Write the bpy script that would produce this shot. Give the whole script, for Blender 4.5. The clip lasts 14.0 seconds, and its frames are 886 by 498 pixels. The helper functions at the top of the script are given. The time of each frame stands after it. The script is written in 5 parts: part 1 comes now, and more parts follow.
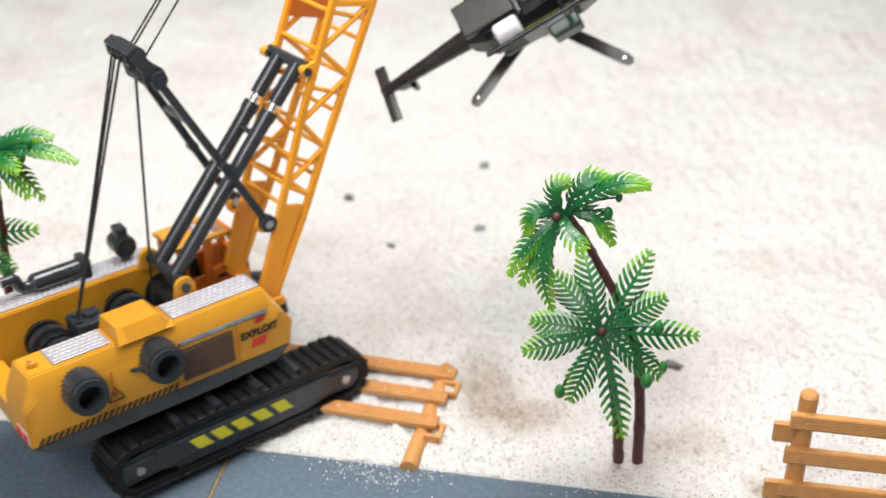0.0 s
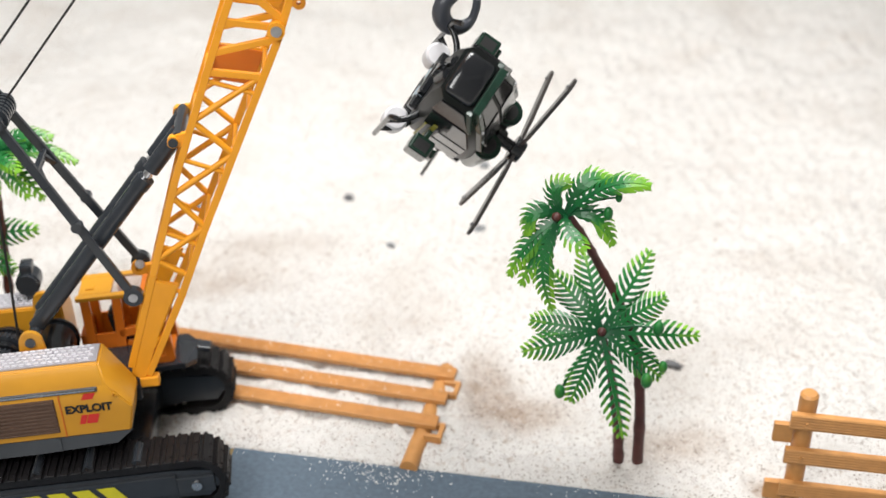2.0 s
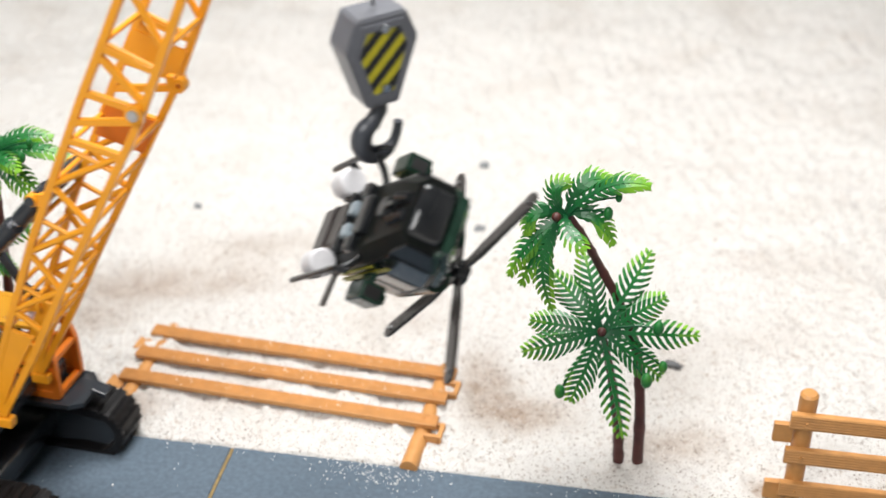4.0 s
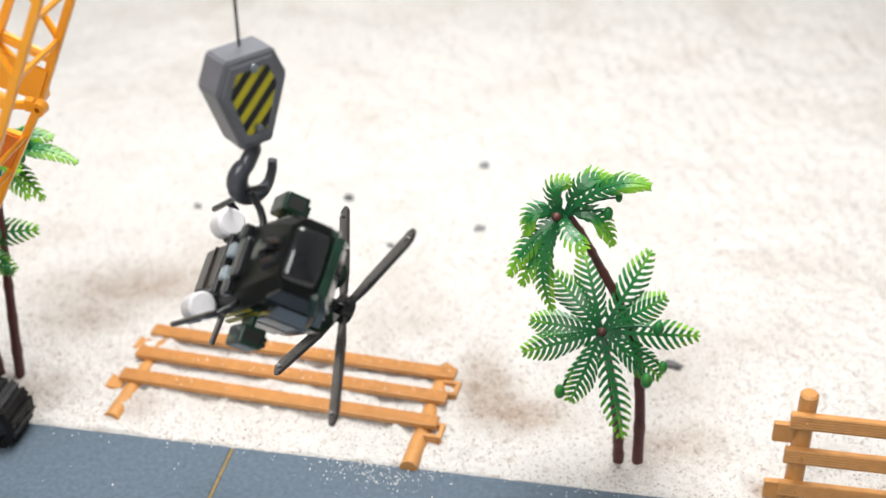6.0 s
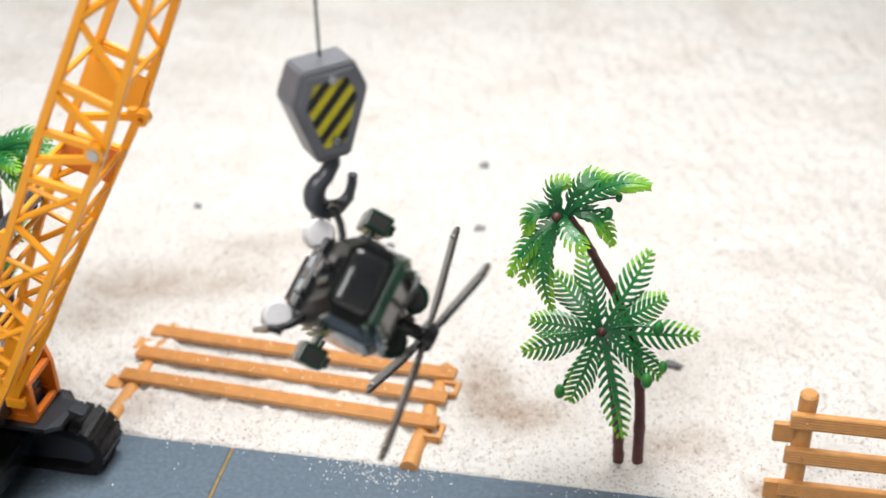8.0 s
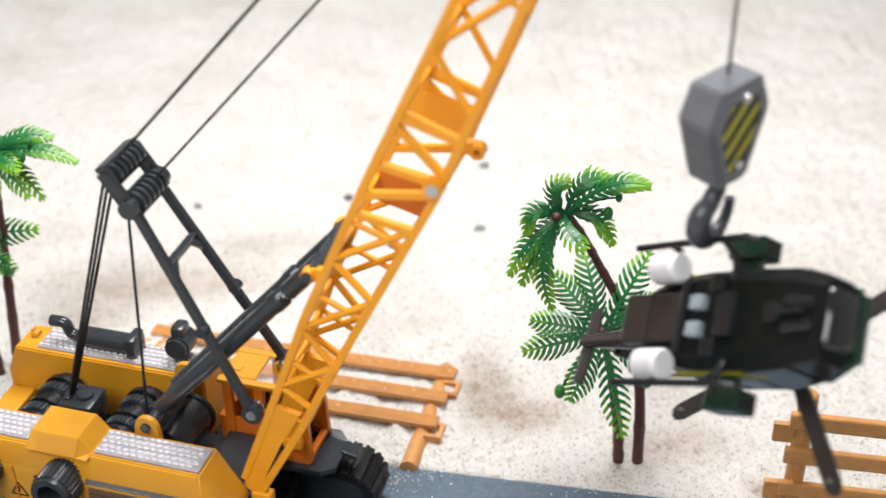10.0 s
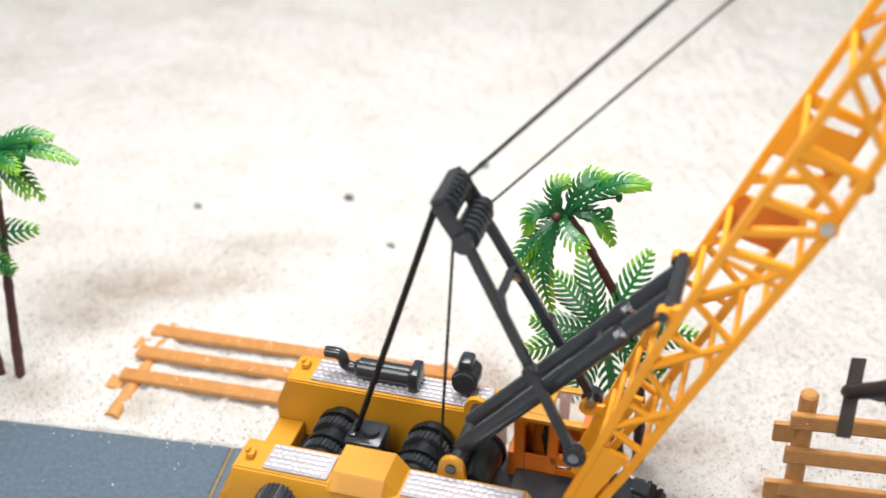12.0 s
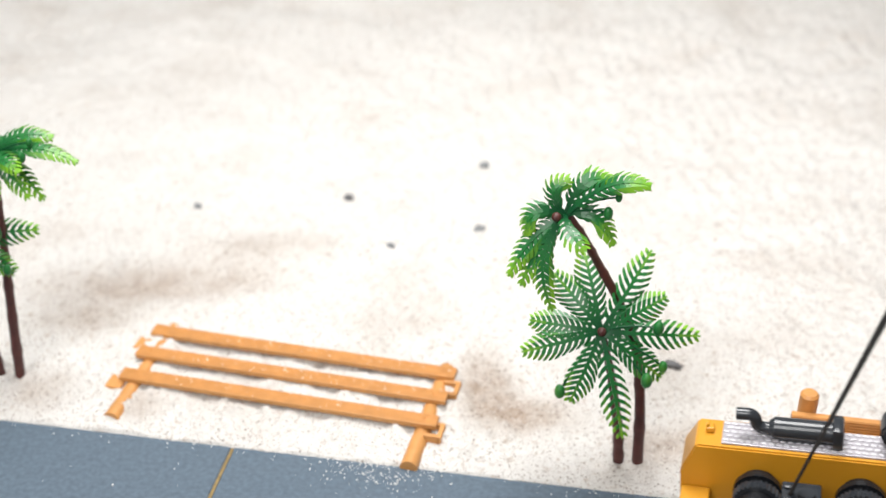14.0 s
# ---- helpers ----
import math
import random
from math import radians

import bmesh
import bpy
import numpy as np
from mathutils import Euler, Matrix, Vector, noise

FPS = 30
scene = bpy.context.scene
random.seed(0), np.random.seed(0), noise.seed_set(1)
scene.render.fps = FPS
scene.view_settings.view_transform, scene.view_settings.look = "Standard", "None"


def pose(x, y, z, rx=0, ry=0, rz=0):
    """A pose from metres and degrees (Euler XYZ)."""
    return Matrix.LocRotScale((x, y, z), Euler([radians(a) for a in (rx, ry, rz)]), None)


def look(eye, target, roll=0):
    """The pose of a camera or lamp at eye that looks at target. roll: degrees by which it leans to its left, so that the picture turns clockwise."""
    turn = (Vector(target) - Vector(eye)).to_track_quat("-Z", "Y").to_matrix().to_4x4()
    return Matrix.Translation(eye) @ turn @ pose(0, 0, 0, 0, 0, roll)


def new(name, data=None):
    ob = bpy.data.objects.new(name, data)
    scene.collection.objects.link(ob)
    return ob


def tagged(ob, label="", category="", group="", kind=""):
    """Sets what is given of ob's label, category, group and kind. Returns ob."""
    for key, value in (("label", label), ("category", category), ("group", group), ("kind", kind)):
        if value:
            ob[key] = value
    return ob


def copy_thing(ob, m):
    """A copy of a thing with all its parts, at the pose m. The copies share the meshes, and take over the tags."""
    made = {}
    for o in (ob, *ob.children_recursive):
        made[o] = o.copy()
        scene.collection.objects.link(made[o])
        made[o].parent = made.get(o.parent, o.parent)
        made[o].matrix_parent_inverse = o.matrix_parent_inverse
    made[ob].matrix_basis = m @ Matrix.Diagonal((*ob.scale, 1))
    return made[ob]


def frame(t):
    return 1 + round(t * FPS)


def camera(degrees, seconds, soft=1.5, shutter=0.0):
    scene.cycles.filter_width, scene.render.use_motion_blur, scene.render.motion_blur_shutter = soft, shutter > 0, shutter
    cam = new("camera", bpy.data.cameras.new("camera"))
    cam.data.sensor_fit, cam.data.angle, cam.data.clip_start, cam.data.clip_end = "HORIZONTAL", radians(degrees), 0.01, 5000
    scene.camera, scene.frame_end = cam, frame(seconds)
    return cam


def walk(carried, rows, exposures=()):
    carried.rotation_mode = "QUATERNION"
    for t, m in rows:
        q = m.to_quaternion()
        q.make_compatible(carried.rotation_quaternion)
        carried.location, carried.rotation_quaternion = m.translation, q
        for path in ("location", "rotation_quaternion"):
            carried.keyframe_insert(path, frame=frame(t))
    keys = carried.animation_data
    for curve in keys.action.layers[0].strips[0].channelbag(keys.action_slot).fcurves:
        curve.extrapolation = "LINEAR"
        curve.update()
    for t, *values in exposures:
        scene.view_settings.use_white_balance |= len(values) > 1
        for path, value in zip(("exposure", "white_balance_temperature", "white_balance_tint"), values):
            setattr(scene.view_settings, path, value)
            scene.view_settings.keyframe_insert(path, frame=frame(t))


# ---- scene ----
cam = camera(37.75, 14.0, shutter=0.4)
# the camera stands still on a tripod
EYE = pose(0, 0, 0.4139, 57.72, 0, 0)
walk(cam, [(0.0, EYE), (14.0, EYE)])
cam.data.dof.use_dof = True
cam.data.dof.focus_distance = 0.535
cam.data.dof.aperture_fstop = 7.6

# ---------------------------------------------------------------- light
world = bpy.data.worlds.new("room_light")
scene.world = world
world.use_nodes = True
world.node_tree.nodes["Background"].inputs[0].default_value = (1.0, 0.99, 0.97, 1)
world.node_tree.nodes["Background"].inputs[1].default_value = 0.33


def softbox(name, eye, target, size, power, colour):
    lamp = bpy.data.lights.new(name, "AREA")
    lamp.shape, lamp.size, lamp.energy, lamp.color = "SQUARE", size, power, colour
    ob = new(name, lamp)
    ob.matrix_world = look(eye, target)
    return ob


softbox("ceiling_softbox", (0.02, 0.67, 0.85), (0.0, 0.63, 0.0), 0.44, 9.9, (1.0, 0.995, 0.985))
# unseen fill lamp, added to brighten the sides that face the camera
softbox("camera_side_fill", (-0.55, -0.55, 1.35), (0.0, 0.5, 0.0), 0.9, 21.0, (1.0, 0.995, 0.985))
scene.view_settings.exposure = 0.09


# ---------------------------------------------------------------- materials
def material(name, colour, rough=0.5, metal=0.0, grain=0.0, scale=400.0, bump=0.0, bump_scale=900.0, spec=0.5, mottled=None, coat=0.0):
    m = bpy.data.materials.new(name)
    m.use_nodes = True
    n, l = m.node_tree.nodes, m.node_tree.links
    b = n["Principled BSDF"]
    b.inputs["Roughness"].default_value = rough
    b.inputs["Metallic"].default_value = metal
    b.inputs["Specular IOR Level"].default_value = spec
    b.inputs["Coat Weight"].default_value = coat
    co = n.new("ShaderNodeTexCoord")
    tex = n.new("ShaderNodeTexNoise")
    tex.inputs["Scale"].default_value = scale
    tex.inputs["Detail"].default_value = 6
    l.new(co.outputs["Object"], tex.inputs["Vector"])
    ramp = n.new("ShaderNodeValToRGB")
    ramp.color_ramp.elements[0].position, ramp.color_ramp.elements[1].position = 0.3, 0.7
    lo = mottled or tuple(c * (1 - grain) for c in colour)
    hi = tuple(min(1, c * (1 + grain * 0.6)) for c in colour)
    ramp.color_ramp.elements[0].color, ramp.color_ramp.elements[1].color = (*lo, 1), (*hi, 1)
    l.new(tex.outputs["Fac"], ramp.inputs[0])
    l.new(ramp.outputs[0], b.inputs["Base Color"])
    wide = n.new("ShaderNodeTexNoise")
    wide.inputs["Scale"].default_value = scale * 0.12
    wide.inputs["Detail"].default_value = 3
    l.new(co.outputs["Object"], wide.inputs["Vector"])
    spread = n.new("ShaderNodeMapRange")
    spread.inputs["To Min"].default_value, spread.inputs["To Max"].default_value = max(0.03, rough - 0.1), min(1, rough + 0.12)
    l.new(wide.outputs["Fac"], spread.inputs["Value"])
    l.new(spread.outputs[0], b.inputs["Roughness"])
    if bump:
        fine = n.new("ShaderNodeTexNoise")
        fine.inputs["Scale"].default_value = bump_scale
        fine.inputs["Detail"].default_value = 4
        l.new(co.outputs["Object"], fine.inputs["Vector"])
        bp = n.new("ShaderNodeBump")
        bp.inputs["Strength"].default_value = bump
        bp.inputs["Distance"].default_value = 0.0006
        l.new(fine.outputs["Fac"], bp.inputs["Height"])
        l.new(bp.outputs[0], b.inputs["Normal"])
    return m


YELLOW = material("amber_plastic", (0.60, 0.275, 0.018), 0.34, grain=0.06, scale=60, bump=0.05)
ORANGE = material("orange_plastic", (0.88, 0.355, 0.016), 0.33, grain=0.07, scale=70, bump=0.04)
CABIN = material("deep_orange_plastic", (0.62, 0.155, 0.010), 0.35, grain=0.08, scale=70)
GREY = material("charcoal_plastic", (0.029, 0.033, 0.039), 0.19, grain=0.12, scale=90, bump=0.05)
SKIRT = material("grey_skirt_plastic", (0.066, 0.07, 0.075), 0.42, grain=0.15, scale=90, bump=0.08)
BLACK = material("black_plastic", (0.012, 0.013, 0.015), 0.2, grain=0.2, scale=90)
RUBBER = material("track_rubber", (0.0085, 0.0075, 0.008), 0.42, spec=0.35, grain=0.3, scale=160, bump=0.25)
HOLLOW = material("dark_hollow", (0.008, 0.008, 0.008), 0.7)
STEEL = material("screw_steel", (0.55, 0.55, 0.56), 0.25, metal=1.0, grain=0.1)
CHROME = material("piston_chrome", (0.7, 0.7, 0.72), 0.15, metal=1.0)
RED = material("red_print", (0.62, 0.03, 0.02), 0.45)
INK = material("black_print", (0.012, 0.012, 0.012), 0.5)
WHITE = material("white_plastic", (0.68, 0.67, 0.69), 0.35, grain=0.05)
LIME = material("yellow_print", (0.62, 0.55, 0.02), 0.45, grain=0.06)
GRILLE = material("brown_grille", (0.13, 0.075, 0.05), 0.45, grain=0.15)
RELIEF = material("bright_tread_relief", (0.82, 0.80, 0.84), 0.25, metal=0.3, grain=0.05)
LENS = material("blue_grey_box", (0.30, 0.36, 0.40), 0.25, grain=0.2)
CORD = material("black_cord", (0.014, 0.013, 0.013), 0.75, bump=0.3, bump_scale=2500)
ROTOR = material("rotor_plastic", (0.040, 0.034, 0.032), 0.25, grain=0.15, scale=90)
ARMY = material("dark_green_plastic", (0.011, 0.034, 0.022), 0.2, grain=0.3, scale=120)
HULL = material("helicopter_hull", (0.0065, 0.0068, 0.0070), 0.38, spec=0.18, grain=0.3, scale=80, mottled=(0.005, 0.0075, 0.006))
BELLY = material("brown_black_belly", (0.026, 0.020, 0.019), 0.26, grain=0.15, scale=90)
WINDOW = material("smoked_window", (0.008, 0.009, 0.011), 0.14, spec=0.7, coat=0.25)
OLIVE = material("olive_stripe", (0.30, 0.28, 0.02), 0.4, grain=0.2)
WOOD = material("tan_plastic_wood", (0.56, 0.265, 0.082), 0.46, grain=0.14, scale=160, bump=0.3, bump_scale=700)
TRUNK = material("brown_trunk", (0.085, 0.022, 0.018), 0.45, grain=0.3, scale=260, bump=0.4, bump_scale=500)
STONE = material("dark_pebble", (0.13, 0.13, 0.135), 0.7, grain=0.4, scale=300, bump=0.4)
PALE_STONE = material("grey_pebble", (0.26, 0.27, 0.28), 0.7, grain=0.4, scale=300, bump=0.4)
SLATE = material("slate_road", (0.102, 0.137, 0.176), 0.68, spec=0.3, grain=0.2, scale=420, bump=0.3, bump_scale=2200)
SEAM = material("ochre_seam", (0.24, 0.165, 0.06), 0.6, grain=0.3, scale=400)
GRAIN = material("sand_grain", (0.90, 0.88, 0.85), 0.55, grain=0.15, scale=800)
BROWN_GRAIN = material("brown_sand_grain", (0.46, 0.36, 0.29), 0.6, grain=0.4, scale=500)
WALL = material("white_wall", (0.8, 0.8, 0.79), 0.8, grain=0.02, scale=8)
TABLE = material("table_board", (0.45, 0.33, 0.22), 0.5, grain=0.2, scale=20)
HOOK_GREY = material("hook_plastic", (0.058, 0.063, 0.076), 0.28, grain=0.1, scale=120)
BLOCK = material("grey_block_plastic", (0.150, 0.155, 0.175), 0.32, grain=0.08, scale=120, bump=0.05)


def clear_window():
    m = bpy.data.materials.new("clear_window")
    m.use_nodes = True
    b = m.node_tree.nodes["Principled BSDF"]
    b.inputs["Base Color"].default_value = (0.95, 0.85, 0.80, 1)
    b.inputs["Roughness"].default_value = 0.05
    b.inputs["Transmission Weight"].default_value = 0.9
    b.inputs["IOR"].default_value = 1.2
    return m


def tread_plate():
    m = material("silver_tread_plate", (0.42, 0.40, 0.43), 0.35, metal=0.35, grain=0.1, scale=300)
    return m


def leaf_green():
    """Moulded leaves, dark green at the crown with lime tips."""
    m = bpy.data.materials.new("palm_leaf")
    m.use_nodes = True
    n, l = m.node_tree.nodes, m.node_tree.links
    b = n["Principled BSDF"]
    b.inputs["Roughness"].default_value = 0.34
    b.inputs["Specular IOR Level"].default_value = 0.35
    uv = n.new("ShaderNodeUVMap")
    sep = n.new("ShaderNodeSeparateXYZ")
    l.new(uv.outputs[0], sep.inputs[0])
    co = n.new("ShaderNodeTexCoord")
    tex = n.new("ShaderNodeTexNoise")
    tex.inputs["Scale"].default_value = 110
    l.new(co.outputs["Object"], tex.inputs["Vector"])
    mix = n.new("ShaderNodeMath")
    mix.operation = "MULTIPLY_ADD"
    mix.inputs[1].default_value = 0.4
    l.new(tex.outputs["Fac"], mix.inputs[0])
    l.new(sep.outputs["X"], mix.inputs[2])
    ramp = n.new("ShaderNodeValToRGB")
    e = ramp.color_ramp.elements
    e[0].position, e[0].color = 0.25, (0.004, 0.070, 0.022, 1)
    e[1].position, e[1].color = 1.15, (0.19, 0.42, 0.025, 1)
    mid = ramp.color_ramp.elements.new(0.75)
    mid.color = (0.017, 0.155, 0.032, 1)
    e[len(e) - 1].position = 1.0
    l.new(mix.outputs[0], ramp.inputs[0])
    l.new(ramp.outputs[0], b.inputs["Base Color"])
    return m


def sand():
    m = bpy.data.materials.new("white_sand")
    m.use_nodes = True
    n, l = m.node_tree.nodes, m.node_tree.links
    b = n["Principled BSDF"]
    b.inputs["Roughness"].default_value = 0.85
    b.inputs["Specular IOR Level"].default_value = 0.2
    co = n.new("ShaderNodeTexCoord")

    def noise_tex(scale, detail, rough=0.5):
        t = n.new("ShaderNodeTexNoise")
        t.inputs["Scale"].default_value, t.inputs["Detail"].default_value, t.inputs["Roughness"].default_value = scale, detail, rough
        l.new(co.outputs["Object"], t.inputs["Vector"])
        return t

    def ramp_of(t, stops):
        r = n.new("ShaderNodeValToRGB")
        r.color_ramp.elements[0].position, r.color_ramp.elements[0].color = stops[0][0], (*stops[0][1], 1)
        r.color_ramp.elements[1].position, r.color_ramp.elements[1].color = stops[1][0], (*stops[1][1], 1)
        l.new(t, r.inputs[0])
        return r

    def multiply(a, c):
        x = n.new("ShaderNodeMix")
        x.data_type, x.blend_type = "RGBA", "MULTIPLY"
        x.inputs["Factor"].default_value = 1.0
        l.new(a, x.inputs["A"])
        l.new(c, x.inputs["B"])
        return x.outputs["Result"]

    grains = noise_tex(900, 5, 0.75)
    base = ramp_of(grains.outputs["Fac"], [(0.28, (0.42, 0.375, 0.34)), (0.46, (0.822, 0.797, 0.765))])
    patch = noise_tex(14, 5, 0.6)
    brown_tint = ramp_of(patch.outputs["Fac"], [(0.32, (0.91, 0.885, 0.865)), (0.50, (1, 1, 1))])
    cells = n.new("ShaderNodeTexVoronoi")
    cells.inputs["Scale"].default_value = 1500
    l.new(co.outputs["Object"], cells.inputs["Vector"])
    sep = n.new("ShaderNodeSeparateColor")
    l.new(cells.outputs["Color"], sep.inputs[0])
    specks = ramp_of(sep.outputs[0], [(0.02, (0.40, 0.33, 0.29)), (0.09, (1, 1, 1))])
    clumps = noise_tex(260, 4, 0.65)
    tan = ramp_of(clumps.outputs["Fac"], [(0.30, (0.72, 0.64, 0.58)), (0.43, (1, 1, 1))])
    col = multiply(multiply(multiply(base.outputs[0], brown_tint.outputs[0]), specks.outputs[0]), tan.outputs[0])
    # browner, darker colour where the mesh attribute is high, broken up by noise
    tint_mask = n.new("ShaderNodeAttribute")
    tint_mask.attribute_name = "brown_tint"
    tint_noise = noise_tex(60, 6, 0.7)
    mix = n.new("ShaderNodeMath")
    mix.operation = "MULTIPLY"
    l.new(tint_mask.outputs["Fac"], mix.inputs[0])
    l.new(tint_noise.outputs["Fac"], mix.inputs[1])
    browned = ramp_of(mix.outputs[0], [(0.05, (1, 1, 1)), (0.55, (0.60, 0.50, 0.43))])
    col = multiply(col, browned.outputs[0])
    l.new(col, b.inputs["Base Color"])
    bp = n.new("ShaderNodeBump")
    bp.inputs["Strength"].default_value = 0.8
    bp.inputs["Distance"].default_value = 0.0020
    l.new(grains.outputs["Fac"], bp.inputs["Height"])
    l.new(bp.outputs[0], b.inputs["Normal"])
    return m


CLEAR, TREAD, LEAF, SAND = clear_window(), tread_plate(), leaf_green(), sand()


# ---------------------------------------------------------------- mesh helpers
def part(name, bm, mat, parent=None, label="", smooth=None):
    me = bpy.data.meshes.new(name)
    bmesh.ops.recalc_face_normals(bm, faces=bm.faces)
    if smooth is not None:
        for f in bm.faces:
            f.smooth = True
        for e in bm.edges:
            if len(e.link_faces) == 2 and e.calc_face_angle(0) > radians(smooth):
                e.smooth = False
    bm.to_mesh(me)
    bm.free()
    me.materials.append(mat)
    ob = new(name, me)
    ob.parent = parent
    return tagged(ob, label)


def thing(name, label, category, group="", kind=""):
    return tagged(new(name), label, category, group, kind)


def twin(ob, m, parent=None):
    """Another object on the same mesh."""
    o = ob.copy()
    scene.collection.objects.link(o)
    o.parent = parent or ob.parent
    o.matrix_basis = m
    return o


def box(bm, c, s, m=None, bevel=0.0):
    r = bmesh.ops.create_cube(bm, size=1.0)
    vs = r["verts"]
    bmesh.ops.scale(bm, vec=s, verts=vs)
    if bevel:
        es = list({e for v in vs for e in v.link_edges})
        out = bmesh.ops.bevel(bm, geom=es, offset=bevel, segments=2, affect="EDGES", profile=0.5)
        vs = list({v for f in out["faces"] for v in f.verts} | {v for v in vs if v.is_valid})
    t = Matrix.Translation(c) @ (m or Matrix())
    bmesh.ops.transform(bm, matrix=t, verts=vs)
    return vs


def rod(bm, a, b, r0, r1=None, seg=12, caps=True):
    a, b = Vector(a), Vector(b)
    d = b - a
    m = Matrix.Translation((a + b) / 2) @ d.to_track_quat("Z", "Y").to_matrix().to_4x4()
    r = bmesh.ops.create_cone(bm, cap_ends=caps, segments=seg, radius1=r0, radius2=r0 if r1 is None else r1, depth=d.length, matrix=m)
    return r["verts"]


def bar(bm, a, b, w, h, up=(0, 1, 0)):
    """A square bar from a to b, w wide along 'up', h the other way."""
    a, b, up = Vector(a), Vector(b), Vector(up)
    z = (b - a).normalized()
    x = up.cross(z).normalized()
    y = z.cross(x)
    m = Matrix((x, y, z)).transposed().to_4x4()
    return box(bm, (a + b) / 2, (h, w, (b - a).length), m, 0.0003)


def loft(bm, rings, closed=True):
    """Rings of points with equal counts, skinned, with end caps."""
    vr = [[bm.verts.new(p) for p in ring] for ring in rings]
    n = len(rings[0])
    for a, b in zip(vr, vr[1:]):
        for i in range(n):
            bm.faces.new((a[i], a[(i + 1) % n], b[(i + 1) % n], b[i]))
    bm.faces.new(vr[0][::-1])
    bm.faces.new(vr[-1])
    return [v for r in vr for v in r]


def prism(bm, xz, y0, y1):
    return loft(bm, [[(x, y0, z) for x, z in xz], [(x, y1, z) for x, z in xz]])


def tube(bm, pts, r, seg=10, taper=None):
    pts = [Vector(p) for p in pts]
    rings = []
    ref = Vector((0.13, 0.97, 0.21))
    for i, p in enumerate(pts):
        d = (pts[min(i + 1, len(pts) - 1)] - pts[max(i - 1, 0)]).normalized()
        x = ref.cross(d).normalized()
        y = d.cross(x)
        rr = r * (taper(i / (len(pts) - 1)) if taper else 1)
        rings.append([p + (x * math.cos(2 * math.pi * k / seg) + y * math.sin(2 * math.pi * k / seg)) * rr for k in range(seg)])
    return loft(bm, rings)


def bez(a, b, c, n):
    a, b, c = Vector(a), Vector(b), Vector(c)
    return [a * (1 - t) ** 2 + b * 2 * t * (1 - t) + c * t * t for t in (i / n for i in range(n + 1))]


def ring_of(bm, c, axis, r_out, r_in, depth, seg=28):
    """A ring (tube piece) round an axis."""
    q = Vector(axis).to_track_quat("Z", "Y").to_matrix().to_4x4()
    m = Matrix.Translation(c) @ q
    prof = [(r_in, -depth / 2), (r_out, -depth / 2), (r_out, depth / 2), (r_in, depth / 2)]
    vs = [[bm.verts.new(m @ Vector((rr * math.cos(2 * math.pi * k / seg), rr * math.sin(2 * math.pi * k / seg), z))) for rr, z in prof] for k in range(seg)]
    for k in range(seg):
        a, b = vs[k], vs[(k + 1) % seg]
        for i in range(4):
            bm.faces.new((a[i], a[(i + 1) % 4], b[(i + 1) % 4], b[i]))


def cog_ring(bm, c, axis, r_out, r_low, r_in, depth, teeth):
    """A ring with a ribbed rim, as one piece."""
    m = Matrix.Translation(c) @ Vector(axis).to_track_quat("Z", "Y").to_matrix().to_4x4()
    seg = teeth * 4
    vs = []
    for k in range(seg):
        a = 2 * math.pi * k / seg
        ro = r_out if k % 4 < 2 else r_low
        vs.append([bm.verts.new(m @ Vector((rr * math.cos(a), rr * math.sin(a), z))) for rr, z in ((r_in, -depth / 2), (ro, -depth / 2), (ro, depth / 2), (r_in, depth / 2))])
    for k in range(seg):
        a, b = vs[k], vs[(k + 1) % seg]
        for i in range(4):
            bm.faces.new((a[i], a[(i + 1) % 4], b[(i + 1) % 4], b[i]))


B = bmesh.new


# ---------------------------------------------------------------- the setting
ROAD_TURN = -9.8          # the road's edge runs this way
ROAD_C = Vector((-0.1013, 0.4772, 0))
ALONG = Vector((math.cos(radians(ROAD_TURN)), math.sin(radians(ROAD_TURN)), 0))
ACROSS = Vector((-ALONG.y, ALONG.x, 0))


